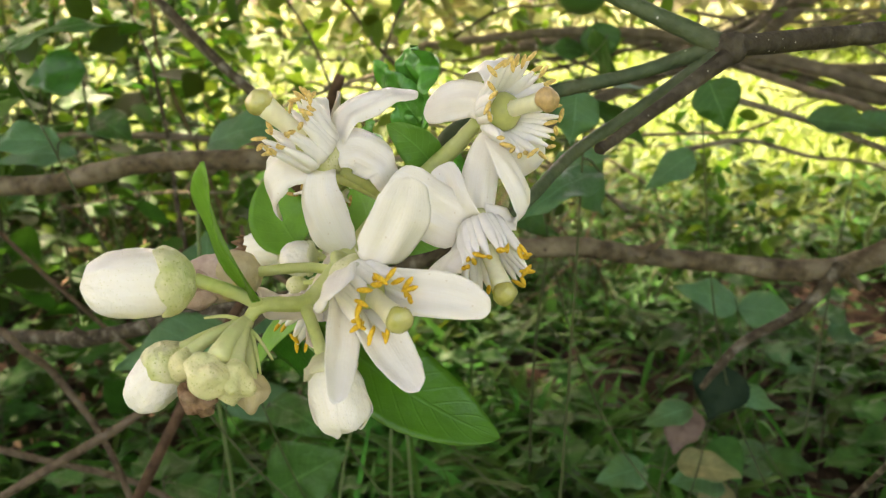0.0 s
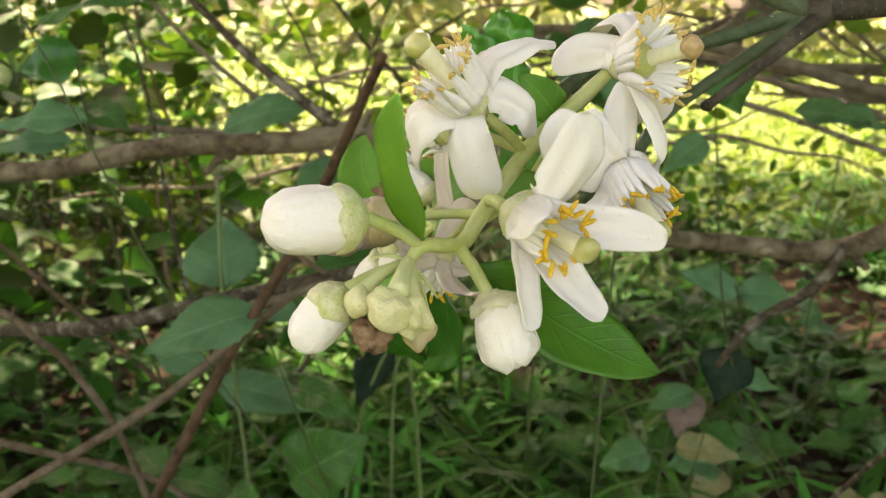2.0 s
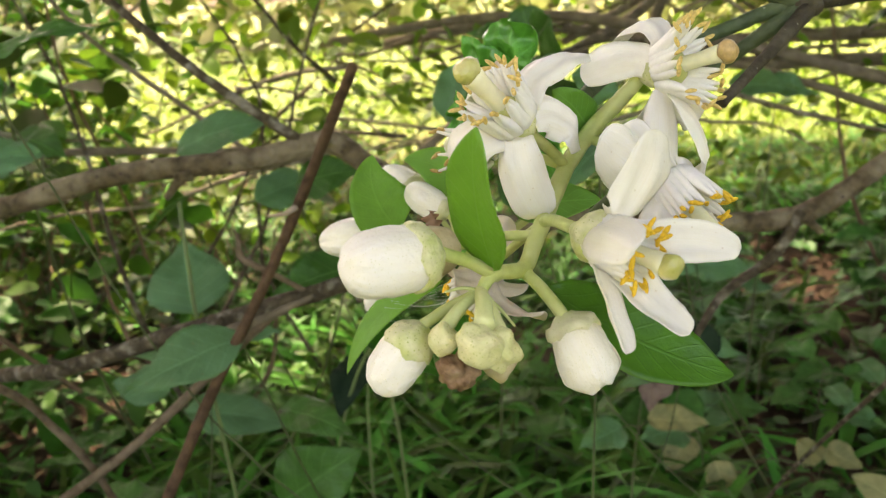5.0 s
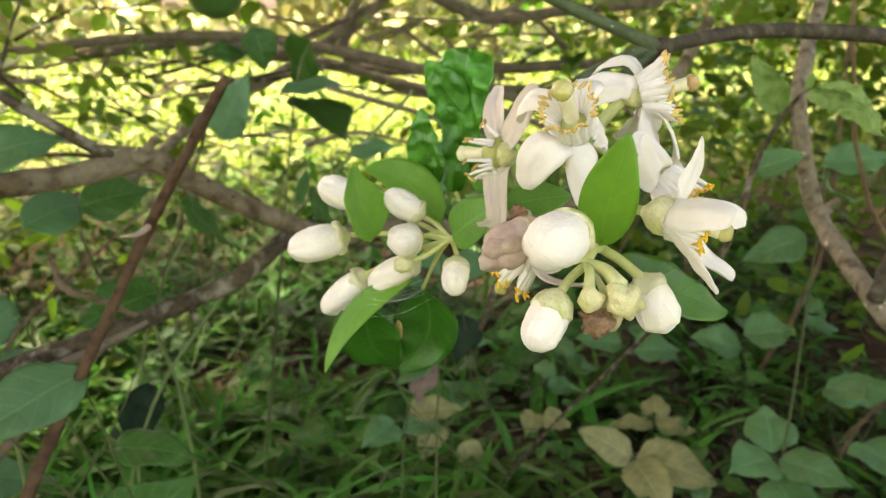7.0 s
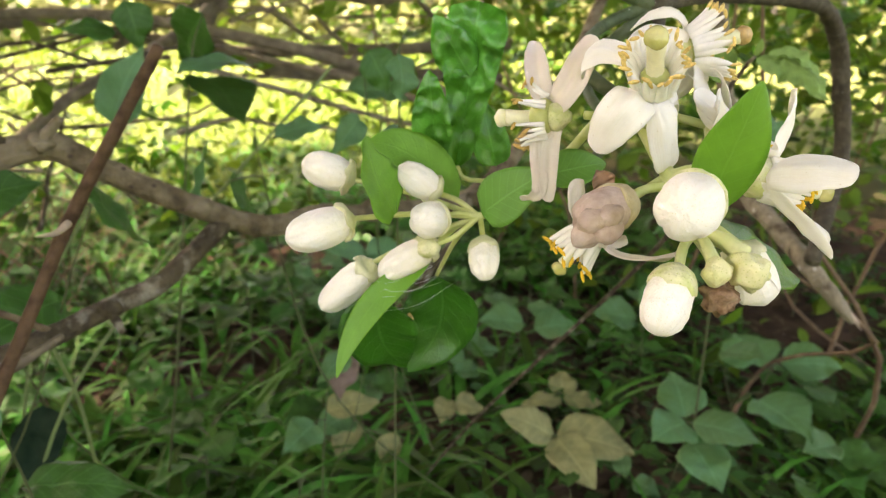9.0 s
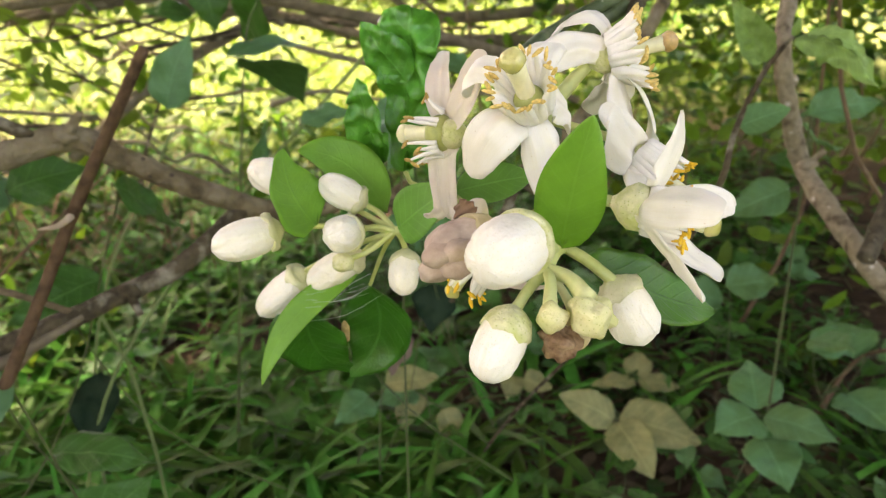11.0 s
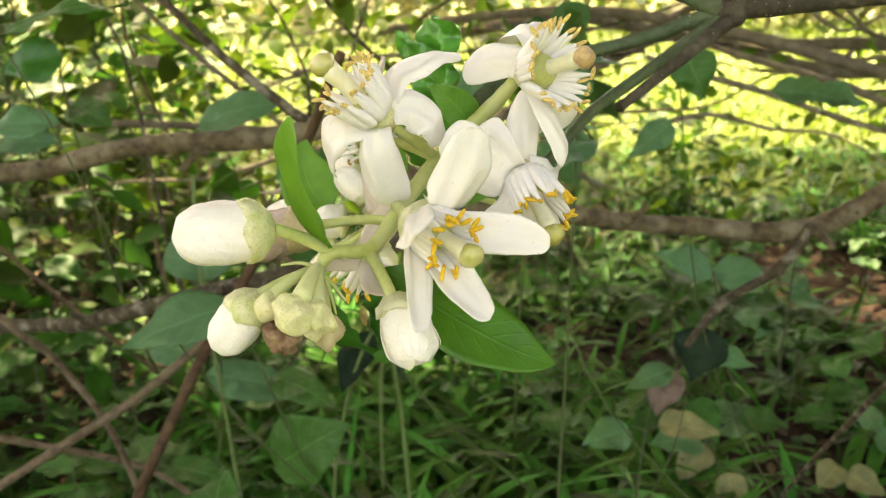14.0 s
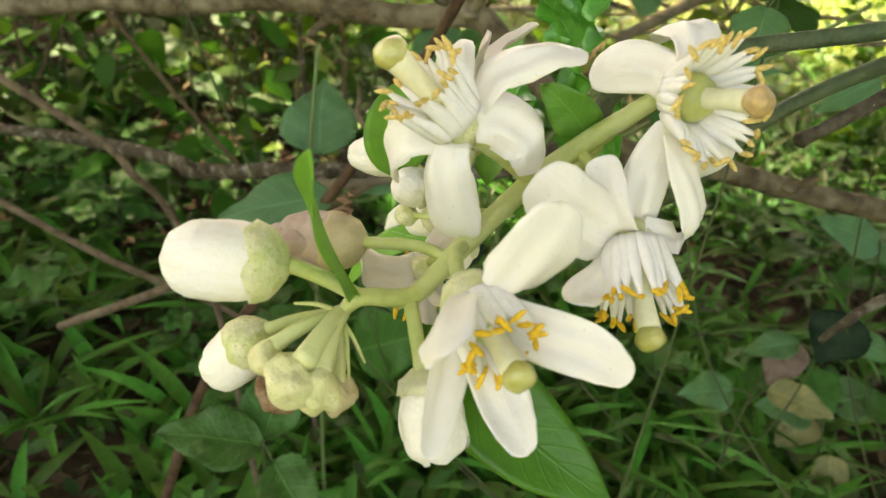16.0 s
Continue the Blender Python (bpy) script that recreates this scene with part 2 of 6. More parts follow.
YELLOWED = material("yellowed_leaf", (0.265, 0.262, 0.100), 0.65, 0.14, 60, 0.5, 260, 0.25, translucent=0.2, veins=0.4, vein_count=7, second=(0.19, 0.205, 0.080), second_scale=45, sharp=(0.42, 0.68), spots=(0.15, 0.11, 0.05), spot_scale=170, spot_size=0.12)
DEAD = material("dead_leaf", (0.160, 0.108, 0.078), 0.85, 0.25, 60, 0.6, 200, 0.2, second=(0.21, 0.15, 0.11), second_scale=60)
WEED_STEM = material("weed_stem", (0.065, 0.087, 0.030), 0.6, 0.2, 90, spec=0.3)
PALE_STEM = material("pale_weed_stem", (0.125, 0.19, 0.060), 0.55, 0.2, 90, spec=0.3, second=(0.12, 0.17, 0.06), second_scale=40)
SOIL = material("soil", (0.0286, 0.0182, 0.0111), 0.95, 0.4, 40, 0.8, 90, 0.1, second=(0.095, 0.062, 0.040), second_scale=9)
GRASS = material("grass_blade", (0.056, 0.176, 0.023), 0.45, 0.15, 60, spec=0.16, translucent=0.3, island=0.6)
MEADOW = material("meadow_grass", (0.122, 0.196, 0.022), 0.6, 0.15, 20, spec=0.3, translucent=0.3, island=0.28)
COVER = material("ground_cover_leaf", (0.032, 0.085, 0.017), 0.5, 0.15, 60, spec=0.2, translucent=0.25, island=0.5)
LITTER = material("leaf_litter", (0.094, 0.068, 0.044), 0.85, 0.2, 60, spec=0.1, island=0.55)
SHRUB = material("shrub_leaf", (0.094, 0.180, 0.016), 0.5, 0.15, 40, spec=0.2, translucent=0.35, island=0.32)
CROWN = material("crown_leaf", (0.07, 0.12, 0.035), 0.5, 0.15, 40, spec=0.35, translucent=0.1, island=0.4)
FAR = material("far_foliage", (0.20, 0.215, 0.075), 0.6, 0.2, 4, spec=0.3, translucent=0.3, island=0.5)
FRUIT = material("green_fruit", (0.05, 0.13, 0.03), 0.35, 0.15, 60, 0.4, 500, 0.45, spots=(0.09, 0.19, 0.05), spot_scale=400, spot_size=0.3)
WEB = material("web", (0.75, 0.76, 0.74), 0.4, 0.05, 200, spec=0.4)


# ---- geometry ----
def V(*a):
    return np.array(a, float)


def unit(a):
    a = np.asarray(a, float)
    return a / (np.linalg.norm(a) + 1e-12)


def part(name, data, mat, parent=None, label="", smooth=True):
    """One mesh object from (verts, faces[, uvs]), at world coordinates, under a thing or a part."""
    verts, faces = data[0], data[1]
    me = bpy.data.meshes.new(name)
    me.from_pydata([tuple(v) for v in verts], [], [tuple(int(i) for i in f) for f in faces])
    if len(data) > 2:
        uv = me.uv_layers.new(name="uv")
        idx = np.empty(len(me.loops), int)
        me.loops.foreach_get("vertex_index", idx)
        uv.data.foreach_set("uv", np.asarray(data[2], float)[idx].ravel())
    if smooth:
        me.polygons.foreach_set("use_smooth", [True] * len(me.polygons))
    me.materials.append(mat)
    ob = new(name, me)
    if parent:
        ob.parent = parent
        if parent.type == "EMPTY":
            ob.matrix_parent_inverse = Matrix.Translation(-parent.location)
    if label:
        tagged(ob, label)
    return ob


def thing(name, at, label, category, group="", kind=""):
    ob = tagged(new(name), label, category, group, kind)
    ob.location = at
    return ob


def spline(pts, per=6):
    """Catmull-Rom through the rows of pts (any number of columns)."""
    p = np.asarray(pts, float)
    p = np.vstack([2 * p[0] - p[1], p, 2 * p[-1] - p[-2]])
    out = []
    for i in range(1, len(p) - 2):
        a, b, c, d = p[i - 1], p[i], p[i + 1], p[i + 2]
        for t in np.arange(per) / per:
            out.append(0.5 * (2 * b + (c - a) * t + (2 * a - 5 * b + 4 * c - d) * t * t + (3 * b - a - 3 * c + d) * t ** 3))
    out.append(p[-2])
    return np.array(out)


def bez(*p, n=16):
    u = np.linspace(0, 1, n)[:, None]
    p = [np.asarray(q, float) for q in p]
    if len(p) == 3:
        return (1 - u) ** 2 * p[0] + 2 * u * (1 - u) * p[1] + u ** 2 * p[2]
    return (1 - u) ** 3 * p[0] + 3 * u * (1 - u) ** 2 * p[1] + 3 * u * u * (1 - u) * p[2] + u ** 3 * p[3]


def tube(pts, radii=None, seg=10, per=6, rough=0.0, seed=0, smooth_path=True):
    """A tapered, slightly uneven rod along pts; rows x, y, z, r or radii apart."""
    p = np.asarray(pts, float)
    if radii is not None:
        p = np.column_stack([p[:, :3], np.broadcast_to(np.asarray(radii, float), (len(p),))])
    if smooth_path:
        p = spline(p, per)
    c, r = p[:, :3], np.maximum(p[:, 3], 1e-5)
    t = np.gradient(c, axis=0)
    t /= np.linalg.norm(t, axis=1)[:, None] + 1e-12
    ref = V(0, 0, 1) if abs(t[0][2]) < 0.9 else V(1, 0, 0)
    s = unit(np.cross(t[0], ref))
    a = np.linspace(0, 2 * np.pi, seg, endpoint=False)
    verts = []
    for i in range(len(c)):
        s = unit(s - t[i] * (s @ t[i]))
        b = np.cross(t[i], s)
        rr = np.full(seg, r[i])
        if rough:
            for j in range(seg):
                q = Vector((c[i] + (np.cos(a[j]) * s + np.sin(a[j]) * b) * r[i]) / max(r[i], 0.002) * 0.55 + seed)
                rr[j] *= 1 + rough * noise.noise(q) + rough * 0.6 * noise.noise(q * 2.7)
        verts += [c[i] + rr[j] * (np.cos(a[j]) * s + np.sin(a[j]) * b) for j in range(seg)]
    faces = [(i * seg + j, i * seg + (j + 1) % seg, (i + 1) * seg + (j + 1) % seg, (i + 1) * seg + j) for i in range(len(c) - 1) for j in range(seg)]
    n0 = len(verts)
    verts += [c[0] - t[0] * r[0] * 0.3, c[-1] + t[-1] * r[-1] * 0.4]
    faces += [(n0, (j + 1) % seg, j) for j in range(seg)]
    e = (len(c) - 1) * seg
    faces += [(n0 + 1, e + j, e + (j + 1) % seg) for j in range(seg)]
    return np.array(verts), faces


def lathe(base, axis, stations, seg=20, ridges=5, ridge=0.0, phase=0.0, lump=0.0, seed=0.0, squash=1.0, edge=0.0):
    """A body turned about axis from base. stations: rows of (distance, radius[, ridge depth]). edge: how far the last ring is lobed."""
    axis = unit(axis)
    s = unit(np.cross(axis, V(0.31, 0.87, 0.39)))
    b = np.cross(axis, s)
    a = np.linspace(0, 2 * np.pi, seg, endpoint=False)
    verts, n = [], len(stations)
    for i, st in enumerate(stations):
        d, r = st[0], st[1]
        g = st[2] if len(st) > 2 else ridge
        for j in range(seg):
            f = 1 - g * (1 - abs(math.sin(ridges * (a[j] + phase) / 2)) ** 0.5)
            lobe = math.cos(ridges * (a[j] + phase)) + 0.7 * math.sin(2 * a[j] + 3 * seed + 1) + 0.35 * math.sin(11 * a[j] + seed)
            dd = d + (edge * 0.6 * lobe * (1 if i == n - 1 else 0.8) if i >= n - 2 else 0)
            q = base + axis * dd + (np.cos(a[j]) * s + squash * np.sin(a[j]) * b) * r * f
            if lump:
                q = q + unit(q - base - axis * stations[n // 2][0]) * lump * noise.noise(Vector(q * 320 + seed))
            verts.append(q)
    faces = [(i * seg + j, i * seg + (j + 1) % seg, (i + 1) * seg + (j + 1) % seg, (i + 1) * seg + j) for i in range(n - 1) for j in range(seg)]
    n0 = len(verts)
    verts += [base + axis * stations[0][0], base + axis * stations[-1][0]]
    faces += [(n0, (j + 1) % seg, j) for j in range(seg)] + [(n0 + 1, (n - 1) * seg + j, (n - 1) * seg + (j + 1) % seg) for j in range(seg)]
    uvs = [(i / (n - 1), j / seg) for i in range(n) for j in range(seg)] + [(0, 0), (1, 0)]
    return np.array(verts), faces, np.array(uvs)


def blob(c, radii, seg=16, rings=9, lump=0.0, seed=0.0, axis=(0, 0, 1), scale=300.0):
    axis = unit(axis)
    s = unit(np.cross(axis, V(0.3, 0.8, 0.5)))
    b = np.cross(axis, s)
    verts = []
    for i in range(rings):
        th = math.pi * (i + 0.35) / (rings - 0.3)
        for j in range(seg):
            ph = 2 * math.pi * j / seg
            d = s * math.sin(th) * math.cos(ph) * radii[0] + b * math.sin(th) * math.sin(ph) * radii[1] + axis * math.cos(th) * radii[2]
            q = np.asarray(c, float) + d
            if lump:
                q = q + unit(d) * lump * noise.noise(Vector(q * scale + seed))
            verts.append(q)
    faces = [(i * seg + j, (i + 1) * seg + j, (i + 1) * seg + (j + 1) % seg, i * seg + (j + 1) % seg) for i in range(rings - 1) for j in range(seg)]
    faces += [tuple(range(seg)), tuple(range((rings - 1) * seg, rings * seg))[::-1]]
    return np.array(verts), faces


def petal_profile(u):
    return (0.70 + 0.30 * np.clip(u / 0.5, 0, 1) ** 0.8) * np.sqrt(np.clip(1 - (np.clip(u - 0.52, 0, 1) / 0.481) ** 2.4, 0, 1))


def blunt_profile(u):
    return (0.66 + 0.34 * np.clip(u / 0.6, 0, 1) ** 0.9) * np.sqrt(np.clip(1 - (np.clip(u - 0.60, 0, 1) / 0.401) ** 3.0, 0, 1)) * (1 - 0.05 * np.cos(u * 9))


def pointed_profile(u):
    return np.interp(u, [0, 0.04, 0.12, 0.24, 0.36, 0.50, 0.64, 0.78, 0.90, 1.0], [0.02, 0.30, 0.68, 0.95, 1.0, 0.90, 0.68, 0.40, 0.16, 0.0])


def heart_profile(u):
    return np.interp(u, [0, 0.03, 0.10, 0.22, 0.36, 0.52, 0.68, 0.82, 0.93, 1.0], [0.10, 0.42, 0.80, 0.98, 1.0, 0.93, 0.74, 0.48, 0.24, 0.02])


def leaf_profile(u):
    return np.sin(np.pi * np.clip(u, 0, 1) ** 0.85) ** 0.75 * (1 - 0.12 * u)


def ovate_profile(u):
    return np.sin(np.pi * np.clip(u, 0, 1) ** 0.62) ** 0.8


def sheet(curve, hint, half, profile, nv=9, cup=0.0, thick=0.0008, wave=0.0, waves=3.0, fold=0.0, twist=0.0, bumpy=0.0, bump_scale=150.0, seed=0.0, serrate=0.0, teeth=12, groove=0.0, uneven=0.0):
    """A petal or leaf with thickness along curve; hint is the way its upper face looks at mid-length."""
    c = np.asarray(curve, float)
    n = len(c)
    u = 1 - (1 - np.linspace(0, 1, n)) ** 1.7
    t = np.gradient(c, axis=0)
    t /= np.linalg.norm(t, axis=1)[:, None] + 1e-12
    side0 = unit(np.cross(t[n // 2], hint))
    even = np.linspace(0, 1, n)
    c = np.stack([np.interp(u, even, c[:, k]) for k in range(3)], 1)
    t = np.stack([np.interp(u, even, t[:, k]) for k in range(3)], 1)
    t /= np.linalg.norm(t, axis=1)[:, None] + 1e-12
    w = half * profile(u)
    v = np.linspace(-1, 1, nv)
    top, nor, uvs = [], [], []
    for i in range(n):
        s = unit(side0 - t[i] * (side0 @ t[i]))
        m = np.cross(s, t[i])
        if twist:
            a = twist * (u[i] - 0.5)
            s, m = np.cos(a) * s + np.sin(a) * m, np.cos(a) * m - np.sin(a) * s
        wi = w[i] * (1 + (serrate * (abs((u[i] * teeth) % 1 - 0.5) * 2 - 0.5) if serrate else 0))
        for j in range(nv):
            h = wi * (cup * (1 - 0.6 * u[i] ** 3) * v[j] ** 2 + fold * abs(v[j])) + wave * math.sin(waves * 2 * np.pi * u[i] + (1.3 if v[j] > 0 else 0)) * abs(v[j]) ** 1.5
            if groove:
                h += groove * wi * math.cos(6.5 * v[j] + seed + 1.5 * u[i]) * math.sin(np.pi * min(1, u[i] * 1.1))
            side = 1 + uneven * math.sin(5.0 * u[i] + seed * 1.7 + (2.0 if v[j] > 0 else 0))
            q = c[i] + s * wi * v[j] * side + m * h
            if bumpy:
                q = q + m * bumpy * noise.noise(Vector(q * bump_scale + seed))
            top.append(q)
            nor.append(m)
            uvs.append((u[i], 0.5 + 0.5 * v[j]))
    top, nor = np.array(top), np.array(nor)
    ev = np.tile(1 - 0.75 * np.abs(v) ** 4, n)[:, None]
    verts = np.vstack([top + nor * thick * 0.5 * ev, top - nor * thick * 0.5 * ev])
    k = n * nv
    q = [(i * nv + j, i * nv + j + 1, (i + 1) * nv + j + 1, (i + 1) * nv + j) for i in range(n - 1) for j in range(nv - 1)]
    faces = [f[::-1] for f in q] + [tuple(x + k for x in f) for f in q]
    rim = [j for j in range(nv)] + [(i + 1) * nv - 1 for i in range(1, n)] + [(n - 1) * nv + j for j in range(nv - 2, -1, -1)] + [i * nv for i in range(n - 2, 0, -1)]
    faces += [(rim[i], rim[(i + 1) % len(rim)], rim[(i + 1) % len(rim)] + k, rim[i] + k) for i in range(len(rim))]
    return verts, faces, np.array(uvs + uvs)


# ---- plant pieces ----
def flower(sprig, c, stig, petals, label, calyx=0.0072, back=0.009, stamens=24, spread=0.55, length=0.0185, half=0.0083, mats=(PETAL, ANTHER, STIGMA), seed=1, open_side=None, style_r=0.0032, ovary=0.0064, stigma=0.0046, filament=1.0, stray=0.0):
    """An open citrus flower: cup-shaped calyx, petals, a ring of stamens with anthers, and the pistil. petals: rows of (tip, options)."""
    r_ = np.random.default_rng(seed)
    c, stig = V(*c), V(*stig)
    ax = unit(stig - c)
    body = lathe(c - ax * back, ax, [(0, 0.0022), (0.0012, 0.0032), (back * 0.35, calyx * 0.72), (back * 0.65, calyx * 0.95), (back, calyx * 0.92), (back + 0.0012, calyx * 0.6)], 20, 5, 0.05, lump=0.0005, seed=seed)
    fl = part("flower", body, CALYX, sprig, label)
    s = unit(np.cross(ax, V(0.2, 0.5, 0.84)))
    b = np.cross(ax, s)
    for row in petals:
        tip, o = V(*row[0]), row[1] if len(row) > 1 else {}
        r = tip - c
        r = r - ax * (r @ ax)
        r = V(*o["out"]) if "out" in o else unit(r)
        ln = np.linalg.norm(tip - c)
        base = c + r * calyx * 0.80 - ax * 0.0016
        la, lb = o.get("la", 0.22), o.get("lb", 0.25)
        if "via" in o:
            cur = spline([base, *[V(*q) for q in o["via"]], tip], 8)
            cur = cur[np.linspace(0, len(cur) - 1, 18).round().astype(int)]
        else:
            cur = bez(base, base + (r * o.get("ro", 0.35) + ax * la) * ln, tip + (ax * lb - r * 0.08) * ln, tip, n=18)
        hint = V(*o["hint"]) if "hint" in o else ax + 0.25 * r
        part("petal", sheet(cur, hint, o.get("half", half), o.get("profile", petal_profile), 15, o.get("cup", 0.30), 0.0009, o.get("wave", 0.0006), 1.3, twist=o.get("twist", 0.0), bumpy=0.0011, bump_scale=130, seed=seed + 7.3 * tip[0] * 1000 % 6.0, groove=0.085, uneven=0.07), o.get("mat", mats[0]), fl)
    disc = lathe(c, ax, [(0, ovary * 0.8), (0.0025, ovary), (0.006, ovary * 0.95), (0.0088, ovary * 0.72), (0.0098, style_r)], 18)
    part("ovary", disc, OVARY, fl)
    top = stig - ax * 0.0025
    part("style", tube([c + ax * 0.008, (c + top) / 2 + ax * 0.004, top], [style_r * 1.05, style_r * 0.95, style_r * 1.15], 10, 5), STYLE, fl)
    part("stigma", blob(stig, (stigma, stigma, stigma * 0.85), 18, 11, 0.0009, seed, ax), mats[2], fl)
    for i in range(stamens):
        a = 2 * np.pi * (i + 0.25 * r_.normal()) / stamens
        d = np.cos(a) * s + np.sin(a) * b
        if open_side is not None and d @ V(*open_side) > 0.35 and r_.random() < 0.5:
            continue
        k = spread * (0.85 + 0.4 * r_.random())
        ln = length * (0.85 + 0.25 * r_.random())
        p0 = c + d * (ovary + 0.0009) + ax * 0.001
        p2 = p0 + unit(ax + d * k) * ln + (V(*r_.normal(0, 1, 3)) * stray if stray else 0)
        p1 = (p0 + p2) / 2 + ax * 0.0012 + V(*r_.normal(0, 0.0004, 3))
        part("stamen", tube([p0, p1, p2], [0.0025 * filament, 0.0019 * filament, 0.00050], 7, 3), FILAMENT, fl)
        w = unit(ax * 0.6 + d * 0.5 + V(*r_.normal(0, 0.55, 3)))
        part("anther", blob(p2 + w * 0.0007, (0.0009, 0.0009, 0.0029), 8, 6, 0.0003, i, w), mats[1], fl)
    return fl


def bud(sprig, neck, end, wide, label="", share=0.33, white=BUD, green=CALYX, ridge=0.10, squash=1.0, seed=0.0, calyx_lump=0.0006, taper=0.0):
    """A closed flower bud on its calyx cup; share: how much of the length the calyx covers."""
    neck, end = V(*neck), V(*end)
    ln, ax, r = np.linalg.norm(end - neck), unit(end - neck), wide / 2
    prof = [(0.06, 0.45, 0), (0.14, 0.72, 0), (0.26, 0.90, 0), (0.40, 0.98, .2), (0.55, 1.0, .35), (0.68, 0.99, .5), (0.79, 0.93, .7), (0.88, 0.80, .9), (0.945, 0.60, 1), (0.985, 0.36, 1), (1.0, 0.14, 1)]
    edge_ = 0.055
    us = np.linspace(prof[0][0], 1.0, 26) ** 0.9
    prof = [(u, float(np.interp(u, [q[0] for q in prof], [q[1] for q in prof])), float(np.interp(u, [q[0] for q in prof], [q[2] for q in prof]))) for u in us]
    body = part("bud", lathe(neck, ax, [(u * ln, k * r * (1 - taper * (u - 0.5) ** 2 * 1.6 - taper * 0.25 * u), g * ridge) for u, k, g in prof], 45, 5, phase=seed, lump=0.0004, seed=seed, squash=squash), white, sprig, label)
    cal = [(-0.01, 0.24), (0.02, 0.45), (0.09, 0.74), (share * 0.5, 0.92), (share * 0.8, 1.012), (share, 1.028), (share * 1.0, 0.96)]
    part("calyx", lathe(neck, ax, [(u * ln, k * r * (1 - taper * (u - 0.5) ** 2 * 1.6 - taper * 0.25 * u)) for u, k in cal[:-1]] + [(share * ln + 0.0002, r * (1 - taper * 0.3))], 30, 5, 0.03, seed, calyx_lump, seed, squash, edge=ln * edge_), green, body)
    return body


def overlap(body, neck, end, wide, angle, half, mat=BUD, u0=0.12, u1=1.0, flare=0.0006, taper=0.1):
    """A petal that laps round a closed bud, its edge standing a little proud."""
    neck, end = V(*neck), V(*end)
    ln, ax = np.linalg.norm(end - neck), unit(end - neck)
    s = unit(np.cross(ax, V(0.31, 0.87, 0.39)))
    out = math.cos(angle) * s + math.sin(angle) * np.cross(ax, s)
    pts = []
    for u in np.linspace(u0, u1, 18):
        k = np.interp(u, [0.06, 0.14, 0.26, 0.40, 0.55, 0.68, 0.79, 0.88, 0.945, 1.0, 1.06], [0.45, 0.72, 0.90, 0.98, 1.0, 0.98, 0.93, 0.80, 0.62, 0.38, 0.30])
        k *= 1 - taper * (u - 0.5) ** 2 * 1.6 - taper * 0.25 * u
        pts.append(neck + ax * ln * u + out * (wide / 2 * k * 0.985 + flare * u * u))
    part("petal", sheet(np.array(pts), out, half, blunt_profile, 15, -half / wide * 1.05, 0.0007, 0.0003, 1.5, bumpy=0.0006, bump_scale=200, seed=angle, uneven=0.06), mat, body)


def stalk(sprig, pts, r=0.0019, name="pedicel", mat=None):
    return part(name, tube([V(*p) for p in pts], r, 10, 5, 0.08, 3.0), mat or PEDICEL, sprig)


def leaf(parent, base, tip, hint, half, mat, via=None, profile=leaf_profile, label="", name="leaf", rib=True, n=20, nv=11, **o):
    base, tip = V(*base), V(*tip)
    mid = V(*via) if via is not None else (base + tip) / 2 + V(*hint) * 0.08 * np.linalg.norm(tip - base)
    cur = bez(base, 2 * mid - (base + tip) / 2, tip, n=n)
    o.setdefault("cup", 0.12), o.setdefault("fold", 0.10), o.setdefault("thick", 0.0004)
    lf = part(name, sheet(cur, V(*hint), half, profile, nv, **o), mat, parent, label)
    if rib:
        h = unit(V(*hint))
        part("midrib", tube(cur[:-1] - h * 0.0003, np.linspace(0.0008, 0.0002, n - 1) * max(0.6, half / 0.02), 6, 1), mat, lf)
    return lf


# ---- ground ----
def lie(x, y):
    """Height of the ground."""
    return 0.035 * noise.noise(Vector((x * 0.9, y * 0.9, 0))) + 0.012 * noise.noise(Vector((x * 4, y * 4, 2)))


rings = np.concatenate([[0.0], 0.12 * 1.085 ** np.arange(107)])
spokes = 96
gv = [(0.4, 1.2, lie(0.4, 1.2))]
for r in rings[1:]:
    for k in range(spokes):
        a = 2 * math.pi * k / spokes
        x, y = 0.4 + r * math.cos(a), 1.2 + r * math.sin(a)
        gv.append((x, y, lie(x, y) if r < 40 else 0.0))
gf = [(0, 1 + k, 1 + (k + 1) % spokes) for k in range(spokes)]
for i in range(len(rings) - 2):
    for k in range(spokes):
        a, b = 1 + i * spokes + k, 1 + i * spokes + (k + 1) % spokes
        gf.append((a, a + spokes, b + spokes, b))
nt = SOIL.node_tree
tc, sp, nz = nt.nodes.new("ShaderNodeTexCoord"), nt.nodes.new("ShaderNodeSeparateXYZ"), nt.nodes.new("ShaderNodeTexNoise")
nz.inputs["Scale"].default_value = 1.6
ad, mr, mx = nt.nodes.new("ShaderNodeMath"), nt.nodes.new("ShaderNodeMapRange"), nt.nodes.new("ShaderNodeMix")
mx.data_type = "RGBA"
nt.links.new(tc.outputs["Object"], sp.inputs[0])
nt.links.new(sp.outputs["Y"], ad.inputs[0])
nt.links.new(nz.outputs["Fac"], ad.inputs[1])
mr.inputs["From Min"].default_value, mr.inputs["From Max"].default_value = 2.9, 3.7
nt.links.new(ad.outputs[0], mr.inputs["Value"])
dist, far_, both = nt.nodes.new("ShaderNodeVectorMath"), nt.nodes.new("ShaderNodeMapRange"), nt.nodes.new("ShaderNodeMath")
dist.operation, both.operation = "DISTANCE", "MAXIMUM"
dist.inputs[1].default_value = (0.4, 1.2, 0.0)
nt.links.new(tc.outputs["Object"], dist.inputs[0])
far_.inputs["From Min"].default_value, far_.inputs["From Max"].default_value = 2.6, 4.2
nt.links.new(dist.outputs["Value"], far_.inputs["Value"])
